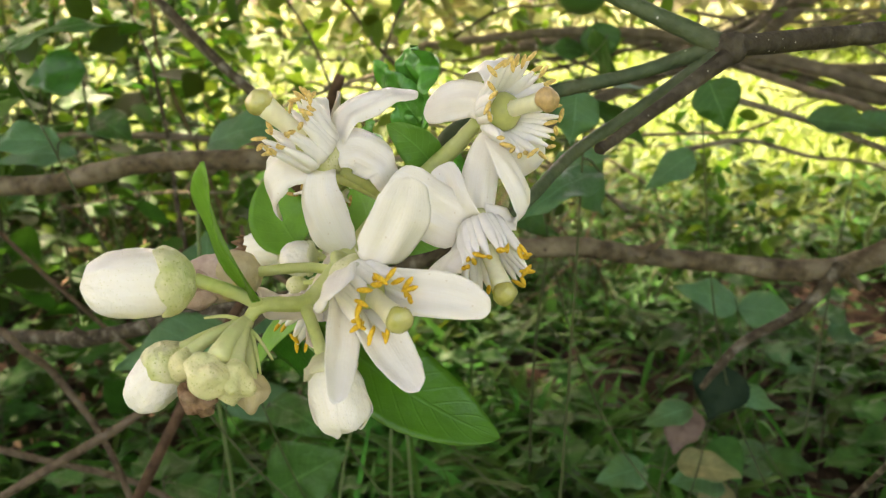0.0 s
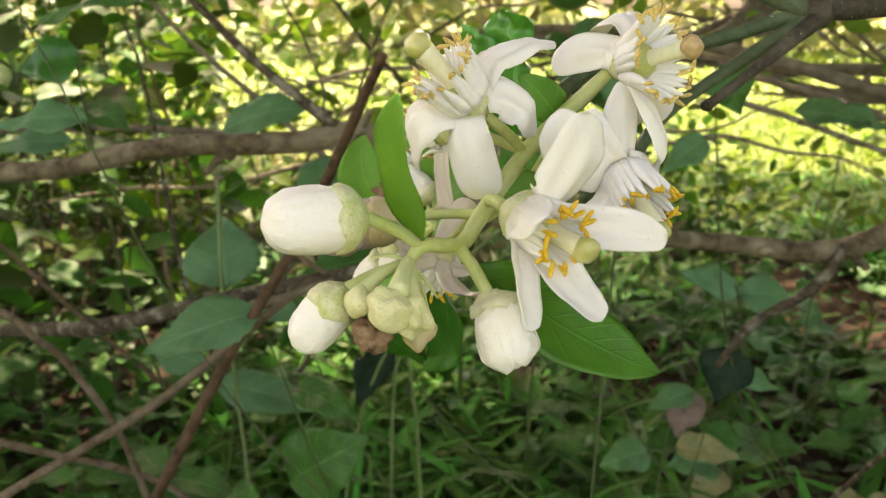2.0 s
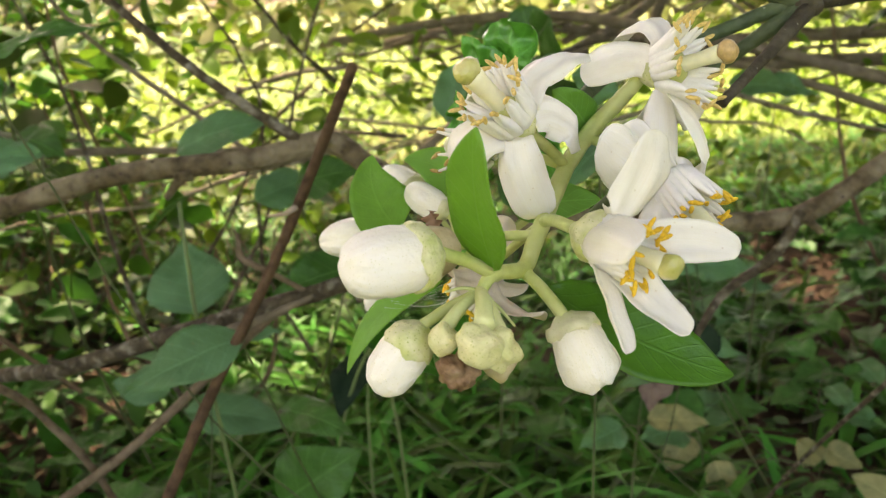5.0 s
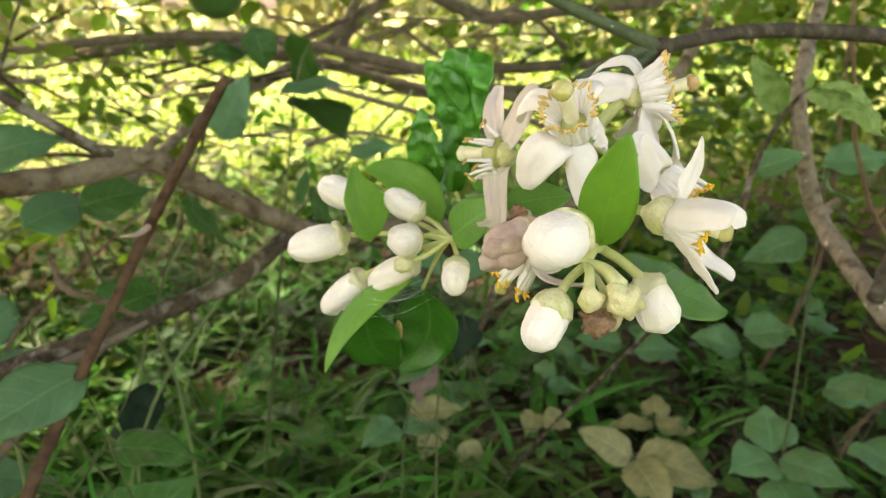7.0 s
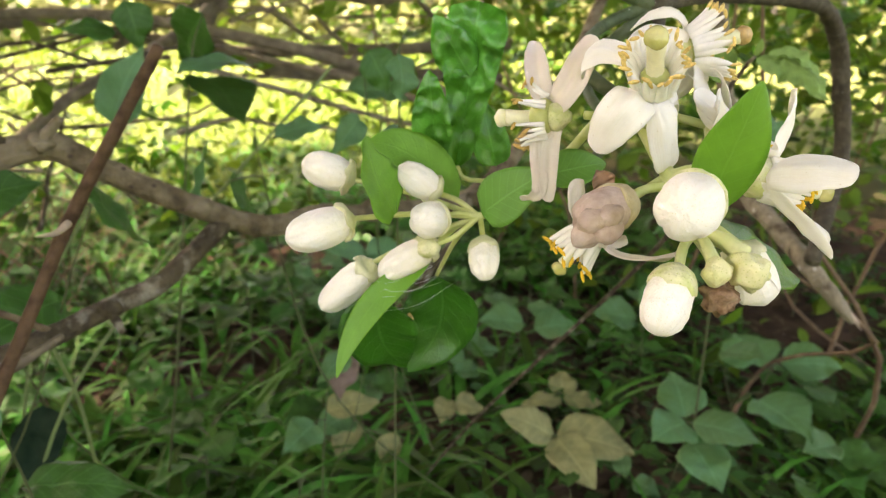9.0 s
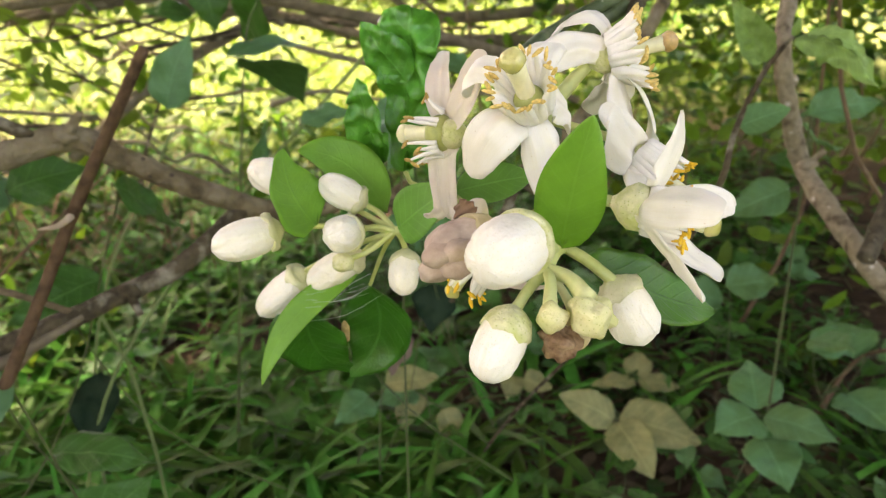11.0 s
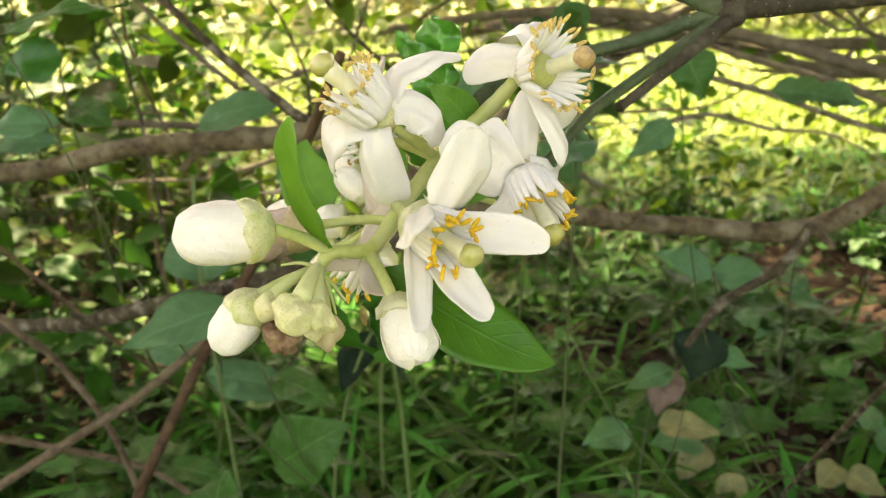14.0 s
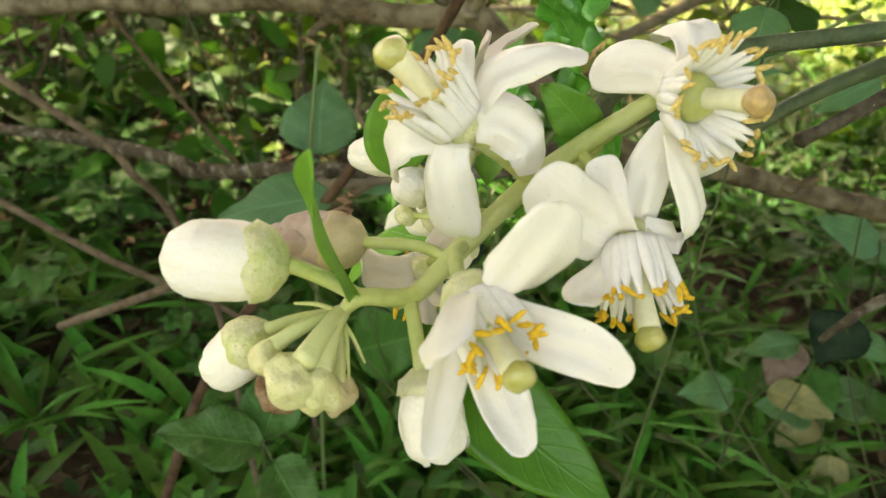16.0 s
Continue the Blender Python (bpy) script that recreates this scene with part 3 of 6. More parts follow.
nt.links.new(mr.outputs[0], both.inputs[0])
nt.links.new(far_.outputs[0], both.inputs[1])
nt.links.new(both.outputs[0], mx.inputs[0])
bs = nt.nodes["Principled BSDF"]
nt.links.new(bs.inputs["Base Color"].links[0].from_socket, mx.inputs[6])
mx.inputs[7].default_value = (0.104, 0.126, 0.039, 1)
nt.links.new(mx.outputs[2], bs.inputs["Base Color"])
tagged(part("ground", (gv, gf), SOIL), "dark brown soil that turns to sunlit turf", "ground", kind="structure")


def fast(name, verts, faces, mat, label, category):
    """Many small pieces in one mesh."""
    me = bpy.data.meshes.new(name)
    verts, faces = np.asarray(verts, np.float32).reshape(-1, 3), np.asarray(faces, np.int32)
    me.vertices.add(len(verts))
    me.vertices.foreach_set("co", verts.ravel())
    me.loops.add(faces.size)
    me.loops.foreach_set("vertex_index", faces.ravel())
    me.polygons.add(len(faces))
    me.polygons.foreach_set("loop_start", np.arange(0, faces.size, faces.shape[1], dtype=np.int32))
    me.update(calc_edges=True)
    me.validate()
    me.materials.append(mat)
    return tagged(new(name, me), label, category, kind="stuff")


def heights(x, y):
    return np.array([lie(a, b) for a, b in zip(x, y)])


def blades(name, x, y, length, width, mat, label, lean=(0.25, 0.9), seg=5, category="grass"):
    """Grass: arching, folded blades from the ground at x, y."""
    n = len(x)
    az = rng.uniform(0, 2 * np.pi, n)
    ln, wd = rng.uniform(*length, n), rng.uniform(*width, n)
    le, dr = rng.uniform(*lean, n), rng.uniform(0.2, 0.75, n)
    d = np.stack([np.cos(az), np.sin(az), np.zeros(n)], 1)
    sd = np.stack([-np.sin(az), np.cos(az), np.zeros(n)], 1)
    base = np.stack([x, y, heights(x, y) - 0.004], 1)
    sd2 = sd * rng.choice([-1, 1], n)[:, None]
    bend = rng.normal(0, 0.15, n)
    vs = []
    for k in range(seg + 1):
        q = k / seg
        c = base + d * (ln * (le * q * 0.6 + le * q * q * 0.55))[:, None] + sd * (ln * bend * q * q)[:, None]
        c[:, 2] += ln * (q * 0.95 - dr * q * q)
        w = wd * 0.5 * (min(1.0, 0.45 + 1.3 * q) * (1 - max(0.0, (q - 0.45) / 0.55) ** 1.6) + 0.02)
        up = np.zeros((n, 3))
        up[:, 2] = w * 0.45
        vs += [c + sd * w[:, None] + up, c, c - sd * w[:, None] + up]
    verts = np.stack(vs, 1).reshape(-1, 3)
    per = 3 * (seg + 1)
    f = np.array([(3 * k + a, 3 * k + a + 1, 3 * k + a + 4, 3 * k + a + 3) for k in range(seg) for a in (0, 1)])
    faces = (np.arange(n) * per)[:, None, None] + f[None]
    return fast(name, verts, faces.reshape(-1, 4), mat, label, category)


def leaf_cloud(name, centre, size, mat, label, flat=0.7, category="foliage", slim=0.5):
    """Many small folded, pointed leaves at the rows of centre."""
    n = len(centre)
    ln = rng.uniform(*size, n)
    az = rng.uniform(0, 2 * np.pi, n)
    pitch = rng.normal(-0.15, 0.5, n) * (1 - flat) * 2
    d = np.stack([np.cos(az) * np.cos(pitch), np.sin(az) * np.cos(pitch), np.sin(pitch)], 1)
    nrm = np.stack([np.zeros(n), np.zeros(n), np.ones(n)], 1) + rng.normal(0, 1 - flat, (n, 3))
    sd = np.cross(d, nrm)
    sd /= np.linalg.norm(sd, axis=1)[:, None] + 1e-9
    up = np.cross(sd, d)
    w = ln * slim * rng.uniform(0.75, 1.15, n)
    droop = rng.uniform(0.0, 0.3, n)
    rows = [(-0.5, 0.0), (-0.28, 0.38), (0.0, 0.50), (0.28, 0.34), (0.5, 0.0)]
    vs = []
    for q, k in rows:
        c = centre + d * (ln * q)[:, None] - up * (ln * droop * (q + 0.5) ** 2)[:, None]
        e = up * (w * k * 0.25)[:, None]
        vs += [c + sd * (w * k)[:, None] + e, c, c - sd * (w * k)[:, None] + e]
    verts = np.stack(vs, 1).reshape(-1, 3)
    f = np.array([(3 * k + a, 3 * k + a + 1, 3 * k + a + 4, 3 * k + a + 3) for k in range(4) for a in (0, 1)])
    faces = (np.arange(n) * 15)[:, None, None] + f[None]
    return fast(name, verts, faces.reshape(-1, 4), mat, label, category)


def clumped(n, x0, x1, y0, y1, patch=1.3, keep=0.0, seed=0):
    """Random places in a rectangle, in patches."""
    xs, ys = [], []
    while len(xs) < n:
        x, y = rng.uniform(x0, x1), rng.uniform(y0, y1)
        if noise.noise(Vector((x * patch, y * patch, seed))) + rng.uniform(-0.35, 0.35) > keep:
            xs.append(x), ys.append(y)
    return np.array(xs), np.array(ys)


def scuffed(x, y):
    """Where the soil lies bare under dry leaves."""
    return (((x - 0.34) / 0.36) ** 2 + ((y - 1.62) / 0.24) ** 2 < 1)


hx, hy = clumped(3000, -1.7, 2.8, 0.50, 3.8, 1.4, -0.12, 5)
bare = (hx > 0.35) & (hy < 1.05) & (rng.random(len(hx)) < 0.7)
bare |= (hx < -0.30) & (hy < 1.7) & (rng.random(len(hx)) < 0.6)
bare |= (hx > 0.45) & (hy < 1.65) & (rng.random(len(hx)) < 0.7)
bare |= scuffed(hx, hy) & (rng.random(len(hx)) < 0.88)
bare |= (hx > 0.75) & (hy < 1.35) & (rng.random(len(hx)) < 0.6)
bare |= (hx > 0.95) & (hy < 0.75)
hx, hy = hx[~bare], hy[~bare]
gx, gy = np.repeat(hx, 7) + rng.normal(0, 0.020, len(hx) * 7), np.repeat(hy, 7) + rng.normal(0, 0.020, len(hy) * 7)
blades("grass", gx, gy, (0.07, 0.18), (0.013, 0.030), GRASS, "green broad-bladed grass growing in tufts from the shaded soil", lean=(0.5, 1.2))
nx_, ny_ = clumped(330, -0.5, 1.3, 0.75, 1.9, 1.4, -0.1, 5)
thin = scuffed(nx_, ny_) | ((nx_ > 0.45) & (rng.random(len(nx_)) < 0.75))
nx_, ny_ = nx_[~thin], ny_[~thin]
gx, gy = np.repeat(nx_, 6) + rng.normal(0, 0.016, len(nx_) * 6), np.repeat(ny_, 6) + rng.normal(0, 0.016, len(ny_) * 6)
blades("broad_grass", gx, gy, (0.06, 0.14), (0.017, 0.032), GRASS, "short broad grass blades in rosettes near the bowed branch", lean=(0.6, 1.3), seg=6)
gx, gy = clumped(600, -0.3, 2.6, 0.7, 3.2, 1.4, -0.05, 5)
thin = (gx > 0.45) & (gy < 1.65) & (rng.random(len(gx)) < 0.7)
gx, gy = gx[~thin], gy[~thin]
blades("tall_grass", gx, gy, (0.16, 0.30), (0.007, 0.013), GRASS, "long arching grass blades among the weeds", lean=(0.5, 1.1), seg=7)
gx, gy = clumped(6000, -5.0, 6.0, -4.5, 0.5, 0.9, -0.2, 8)
blades("back_grass", gx, gy, (0.08, 0.2), (0.010, 0.02), GRASS, "shaded green grass under the tree", lean=(0.5, 1.1), seg=3)
gx, gy = clumped(16000, -3.5, 6.0, 2.8, 7.0, 0.8, -0.2, 6)
blades("meadow_grass", gx, gy, (0.10, 0.28), (0.010, 0.022), MEADOW, "sunlit yellow-green meadow grass", seg=4)
gx, gy = clumped(9000, -9, 16, 6.5, 16.0, 0.5, -0.4, 7)
blades("far_meadow_grass", gx, gy, (0.12, 0.35), (0.03, 0.06), MEADOW, "sunlit yellow-green meadow grass farther off", seg=3)
cx, cy = clumped(6000, -1.6, 2.8, 0.55, 3.4, 1.7, -0.05, 9)
thin = scuffed(cx, cy) & (rng.random(len(cx)) < 0.85)
cx, cy = cx[~thin], cy[~thin]
cz = heights(cx, cy) + np.abs(rng.normal(0, 0.045, len(cx))) + 0.01
leaf_cloud("ground_cover", np.stack([cx, cy, cz], 1), (0.018, 0.05), COVER, "low green weed leaves covering the soil", 0.72, "ground cover")
lx, ly = clumped(4800, -1.4, 2.4, 0.5, 2.8, 1.2, -0.2, 12)
leaf_cloud("leaf_litter", np.stack([lx, ly, heights(lx, ly) + 0.008], 1), (0.02, 0.06), LITTER, "dry brown fallen leaves on the soil", 0.88, "leaf litter", 0.42)

tx_, ty_ = clumped(900, -1.4, 2.4, 0.5, 2.6, 1.2, -0.1, 14)
leaf_cloud("fallen_twigs", np.stack([tx_, ty_, heights(tx_, ty_) + 0.010], 1), (0.05, 0.16), LITTER, "thin dry twigs and stalks lying on the soil", 0.9, "twigs", 0.05)

dgx, dgy = clumped(650, -1.2, 0.5, 2.0, 3.8, 1.2, -0.3, 15)
blades("dry_stalks", dgx, dgy, (0.25, 0.75), (0.0035, 0.007), DRY_STEM, "thin dry brown stalks standing in the undergrowth", lean=(0.1, 0.9), seg=5, category="dry stalks")

# shrub foliage between the shade and the meadow
sx, sy = clumped(5400, -2.6, 4.2, 1.6, 3.9, 1.1, -0.02, 21)
sz = rng.uniform(0.08, 1.0, len(sx)) ** 1.3 * 1.05
clear = (sx > 0.15) & (sx < 1.9) & (sy < 3.3) & (rng.random(len(sx)) < np.where(sz < 0.32, 0.92, 0.45))
sx, sy, sz = sx[~clear], sy[~clear], sz[~clear]
leaf_cloud("undergrowth_leaves", np.stack([sx, sy, sz], 1), (0.03, 0.075), SHRUB, "small yellow-green leaves of scrubby undergrowth", 0.55, "undergrowth", 0.6)
# the sunlit scrub's leaf in a darker green: the shade is in the colour
SHADED_LEAF = material("shaded_leaf", (0.039, 0.108, 0.011), 0.55, 0.15, 40, spec=0.2, translucent=0.3, island=0.5)
ax_, ay_ = clumped(5200, -3.6, -0.40, 1.3, 4.2, 1.3, -0.30, 41)
stay = ax_ < -0.30 * ay_ + 0.02
ax_, ay_ = ax_[stay], ay_[stay]
bx_, by_ = clumped(4800, 1.25, 4.2, 0.35, 3.0, 1.5, -0.3, 42)
leaf_cloud("thicket_leaves", np.stack([ax_, ay_, rng.uniform(0.05, 1.25, len(ax_))], 1), (0.05, 0.12), SHADED_LEAF, "thicket leaves with the shade put into their dark green", 0.5, "thicket", 0.6)
leaf_cloud("scrub_leaves", np.stack([bx_, by_, rng.uniform(0.05, 1.2, len(bx_))], 1), (0.03, 0.08), SHRUB, "yellow-green leaves of the scrub in patchy sun", 0.5, "scrub", 0.6)
fx, fy = rng.uniform(-16, 26, 5000), rng.uniform(13, 19, 5000)
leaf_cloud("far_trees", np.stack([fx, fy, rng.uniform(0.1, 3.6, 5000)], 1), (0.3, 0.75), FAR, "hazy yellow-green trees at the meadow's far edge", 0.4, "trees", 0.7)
px_, py_ = rng.uniform(3.4, 6.8, 2600), rng.uniform(0.2, 5.0, 2600)
leaf_cloud("shaded_thicket", np.stack([px_, py_, rng.uniform(0.05, 1.9, 2600)], 1), (0.08, 0.17), SHADED_LEAF, "thicket farther off with the shade put into its dark green", 0.5, "thicket", 0.6)
rx_, ry_ = rng.uniform(14, 22, 2600), rng.uniform(-7, 13, 2600)
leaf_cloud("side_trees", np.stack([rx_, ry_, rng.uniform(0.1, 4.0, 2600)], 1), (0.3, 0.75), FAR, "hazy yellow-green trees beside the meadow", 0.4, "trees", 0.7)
# the crown overhead, added out of view so that its shade lies on the near ground
tx, ty = clumped(15000, -5.0, 6.5, 0.0, 4.1, 1.1, -0.7, 31)
ex, ey = clumped(2600, -5.0, 6.5, 3.8, 5.4, 1.6, 0.05, 33)
# extra clumps darken chosen ground; the gaps further down let sun onto other spots
ax3, ay3 = rng.uniform(-1.3, 0.0, 300), rng.uniform(4.0, 5.7, 300)
dx2, dy2 = rng.uniform(-1.95, -0.4, 700), rng.uniform(1.9, 2.55, 700)
hx_, hy_ = np.concatenate([rng.uniform(-1.15, 0.6, 1900), rng.uniform(-0.6, 0.15, 450)]), np.concatenate([rng.uniform(0.85, 3.1, 1900), rng.uniform(2.3, 3.0, 450)])
dx_, dy_ = rng.uniform(-0.40, 1.9, 1500), rng.uniform(2.0, 3.0, 1500)
wx_, wy_ = rng.uniform(-5.0, -1.9, 1500), rng.uniform(4.2, 6.0, 1500)
cx2, cy2 = rng.uniform(-0.45, 0.7, 500), rng.uniform(2.3, 3.2, 500)
bx2, by2 = clumped(4200, -4.5, 5.5, -2.6, 0.1, 1.1, -0.55, 35)
tx, ty = np.concatenate([tx, bx2, ex, dx_, wx_, hx_, dx2, ax3, cx2]), np.concatenate([ty, by2, ey, dy_, wy_, hy_, dy2, ay3, cy2])
open_ = (((tx + 0.92) / 0.38) ** 2 + ((ty - 3.0) / 0.36) ** 2 < 1) | ((tx > -2.8) & (tx < 0.35) & (ty > np.where(tx > -0.6, 3.2, np.where(tx > -1.5, 4.0, 3.25)))) | (((tx + 1.7) / 0.36) ** 2 + ((ty - 3.1) / 0.36) ** 2 < 1) | (((tx + 2.1) / 0.8) ** 2 + ((ty - 3.55) / 0.55) ** 2 < 1)
sunny = (tx > -1.0) & (tx < 0.35) & (ty > 3.5)
glade = (((tx + 1.85) / 0.75) ** 2 + ((ty - 3.5) / 0.55) ** 2 < 1) | (((tx + 1.08) / 0.34) ** 2 + ((ty - 2.95) / 0.30) ** 2 < 1)
gap_ = ((tx + 0.74) / 0.34) ** 2 + ((ty - 3.0) / 0.22) ** 2 < 1
keep_ = ~((gap_ & (rng.random(len(tx)) < 0.55)) | (glade & (rng.random(len(tx)) < 0.7)) | (open_ & (rng.random(len(tx)) < 0.50)) | (sunny & (rng.random(len(tx)) < 0.28)))
tx, ty = tx[keep_], ty[keep_]
leaf_cloud("tree_crown", np.stack([tx, ty, rng.uniform(2.3, 3.4, len(tx))], 1), (0.12, 0.24), CROWN, "dense green leaves of an unseen citrus crown overhead, shading the ground", 0.6, "tree crown", 0.55)


# ---- branches ----
def branch(name, rows, mat, label, rough=0.14, seed=0.0, seg=12, per=8, group="", category="branch"):
    ob = part(name, tube(rows, None, seg, per, rough, seed), mat)
    return tagged(ob, label, category, group)


bowed = branch("fallen_branch", [(-1.35, 0.98, 0.5, 0.0120), (-1.05, 0.94, 0.552, 0.0120), (-0.759, 0.893, 0.606, 0.0120), (-0.571, 0.854, 0.65, 0.0116), (-0.482, 0.839, 0.659, 0.0114), (-0.358, 0.812, 0.689, 0.0112), (-0.202, 0.792, 0.7, 0.0118), (-0.135, 0.783, 0.713, 0.0121), (-0.094, 0.762, 0.691, 0.0109), (-0.031, 0.734, 0.656, 0.0103), (0.035, 0.726, 0.627, 0.0106), (0.106, 0.736, 0.625, 0.0098), (0.176, 0.769, 0.606, 0.0101), (0.26, 0.79, 0.593, 0.0103), (0.383, 0.803, 0.582, 0.0124), (0.475, 0.8, 0.628, 0.0112), (0.696, 0.872, 0.737, 0.0110), (0.88, 0.949, 0.851, 0.0101)],
       BARK, "grey-brown bowed branch with worn bark among the weeds", seed=1.0, per=9)
dark_side = branch("side_branch", [(x, y, z, r * 0.87) for x, y, z, r in [(-1.25, 1.10, 0.30, 0.009), (-0.794, 1.0, 0.386, 0.01), (-0.536, 0.891, 0.443, 0.0105), (-0.445, 0.797, 0.485, 0.0106), (-0.305, 0.752, 0.533, 0.0104), (-0.199, 0.716, 0.568, 0.0104), (-0.118, 0.723, 0.584, 0.0102), (-0.073, 0.713, 0.601, 0.01), (-0.002, 0.728, 0.64, 0.01)]],
       DARK_BARK, "dark lichen-flecked branch joining the bowed branch", seed=2.0)
def knots(parent, rows, mat):
    """Rough knots and broken stubs along a branch: rows of (place, radius, way of the stub or None)."""
    for i, (c, r, way) in enumerate(rows):
        part("knot", blob(c, (r, r, r * 0.75), 14, 9, r * 0.5, i * 3.0 + c[0] * 50, scale=110), mat, parent)
        if way is not None:
            c, w = V(*c), V(*way)
            part("broken_stub", tube([c, c + w * 0.5, c + w], [r * 0.55, r * 0.42, r * 0.32], 9, 4, 0.2, i), mat, parent)


knots(bowed, [((-0.478, 0.829, 0.661), 0.0110, None), ((-0.28, 0.796, 0.690), 0.0108, (-0.02, -0.012, -0.022)), ((-0.137, 0.776, 0.717), 0.0110, (0.012, -0.014, 0.020)), ((-0.031, 0.727, 0.655), 0.0100, None), ((0.176, 0.762, 0.610), 0.0092, (0.02, -0.006, 0.016)), ((0.300, 0.788, 0.588), 0.0100, None), ((0.395, 0.798, 0.586), 0.0125, (0.02, -0.012, -0.02))], BARK)
part("peeled_strip", tube([(-0.266, 0.724, 0.538, 0.0060), (-0.245, 0.715, 0.546, 0.0064), (-0.2214, 0.708, 0.5545, 0.0056), (-0.190, 0.704, 0.567, 0.0044), (-0.160, 0.708, 0.577, 0.0026)], None, 9, 6, 0.3, 8.0), TANGLE_BARK, dark_side, "strip of wood split from the branch")
part("torn_end", blob((-0.264, 0.722, 0.536), (0.0064, 0.0060, 0.0070), 12, 8, 0.0040, 4.0, scale=190), RED_WOOD, dark_side, "torn reddish wood")
knots(dark_side, [((-0.43, 0.786, 0.490), 0.0092, (-0.014, -0.01, 0.018)), ((-0.250, 0.728, 0.552), 0.0090, None), ((-0.119, 0.716, 0.586), 0.0090, (0.004, -0.012, -0.018))], DARK_BARK)
branch("side_twig", [(0.392, 0.795, 0.590, 0.0072), (0.354, 0.779, 0.546, 0.0060), (0.295, 0.770, 0.512, 0.0052), (0.262, 0.748, 0.490, 0.0046), (0.245, 0.74, 0.470, 0.0030)],
       DARK_BARK, "thin dark twig slanting down from the bowed branch", seed=3.0, category="twig")
branch("side_twig", [(-0.45, 0.90, 0.955, 0.0045), (-0.325, 0.860, 0.844, 0.0045), (-0.254, 0.830, 0.781, 0.005), (-0.160, 0.785, 0.715, 0.006)],
       DARK_BARK, "thin dark twig rising from the bowed branch", seed=4.0, category="twig")
stick = thing("dry_stick", (-0.36, 0.62, 0.02), "upright reddish-brown dry stick with a broken tip", "stick")
part("shaft", tube([(-0.101, 0.624, 0.800, 0.0040), (-0.118, 0.635, 0.765, 0.0044), (-0.159, 0.660, 0.682, 0.0048), (-0.196, 0.660, 0.613, 0.0047), (-0.272, 0.640, 0.485, 0.0054), (-0.36, 0.62, 0.30, 0.0056), (-0.44, 0.60, 0.0, 0.0066)], None, 12, 8, 0.12, 6.0), STICK, stick)
part("side_spur", tube([(-0.161, 0.658, 0.680, 0.0030), (-0.172, 0.652, 0.676, 0.0022), (-0.186, 0.648, 0.677, 0.0006)], None, 8, 4), DRY_WOOD, stick, "pale split spur")
branch("low_twig", [(-0.556, 0.67, 0.319, 0.0050), (-0.411, 0.659, 0.413, 0.0048), (-0.336, 0.685, 0.455, 0.0047), (-0.232, 0.70, 0.538, 0.0044), (-0.175, 0.715, 0.578, 0.0040)],
       TWIG_WOOD, "brown twig leaning against the dark branch", seed=5.0, category="twig")
branch("low_twig", [(-0.622, 0.724, 0.589, 0.0044), (-0.503, 0.722, 0.535, 0.0044), (-0.468, 0.715, 0.510, 0.0042), (-0.445, 0.735, 0.464, 0.004), (-0.39, 0.73, 0.352, 0.0038), (-0.33, 0.70, 0.10, 0.0038)],
       TWIG_WOOD, "thin brown twig hanging in the undergrowth", seed=6.0, category="twig")

branch("low_twig", [(-0.895, 0.764, 0.484, 0.0044), (-0.573, 0.76, 0.367, 0.0044), (-0.403, 0.81, 0.277, 0.0040), (-0.33, 0.84, 0.16, 0.0036), (-0.30, 0.86, -0.01, 0.0034)],
       TWIG_WOOD, "brown twig leaning low in the undergrowth", seed=7.0, category="twig")

branch("broken_twig", [(-0.230, 0.738, 0.642, 0.0016), (-0.2268, 0.733, 0.630, 0.0024), (-0.2239, 0.7247, 0.6165, 0.0034), (-0.195, 0.712, 0.602, 0.0028), (-0.1634, 0.715, 0.578, 0.0030)],
       TWIG_WOOD, "bent brown twig broken off beside the dry stick", 0.12, 8.0, category="twig")

# the living branch that bears the blossom
bearer = thing("citrus_branch", (0.53, 0.34, 0.52), "dark woody citrus branch forking into thin green twigs", "branch")
part("limb", tube([(x, y, z, r * 0.86) for x, y, z, r in [(0.128, 0.387, 0.835, 0.0058), (0.198, 0.415, 0.839, 0.0064), (0.272, 0.433, 0.844, 0.0070), (0.332, 0.424, 0.846, 0.0076), (0.415, 0.408, 0.844, 0.0084), (0.480, 0.410, 0.836, 0.0095), (0.535, 0.412, 0.800, 0.0108), (0.555, 0.408, 0.750, 0.0108), (0.562, 0.400, 0.700, 0.0101), (0.535, 0.392, 0.655, 0.0099), (0.500, 0.385, 0.62, 0.0099), (0.463, 0.376, 0.590, 0.0099)]], None, 12, 8, 0.12, 11.0), TWIG_BARK, bearer, "arched dark limb")
part("twig", tube([(0.130, 0.392, 0.835, 0.0050), (0.112, 0.400, 0.829, 0.0040), (0.087, 0.402, 0.8205, 0.0037), (0.030, 0.372, 0.811, 0.0035), (0.000, 0.345, 0.800, 0.0036), (-0.004, 0.323, 0.790, 0.0038)], None, 10, 6, 0.08, 12.0), GREEN_BARK, bearer, "slender green twig")
part("twig", tube([(0.128, 0.390, 0.832, 0.0048), (0.094, 0.408, 0.803, 0.0036), (0.060, 0.388, 0.784, 0.0033), (0.036, 0.352, 0.769, 0.0031), (0.022, 0.350, 0.756, 0.003), (0.010, 0.37, 0.735, 0.0028)], None, 10, 6, 0.1, 13.0), GREEN_BARK, bearer, "slender green twig")
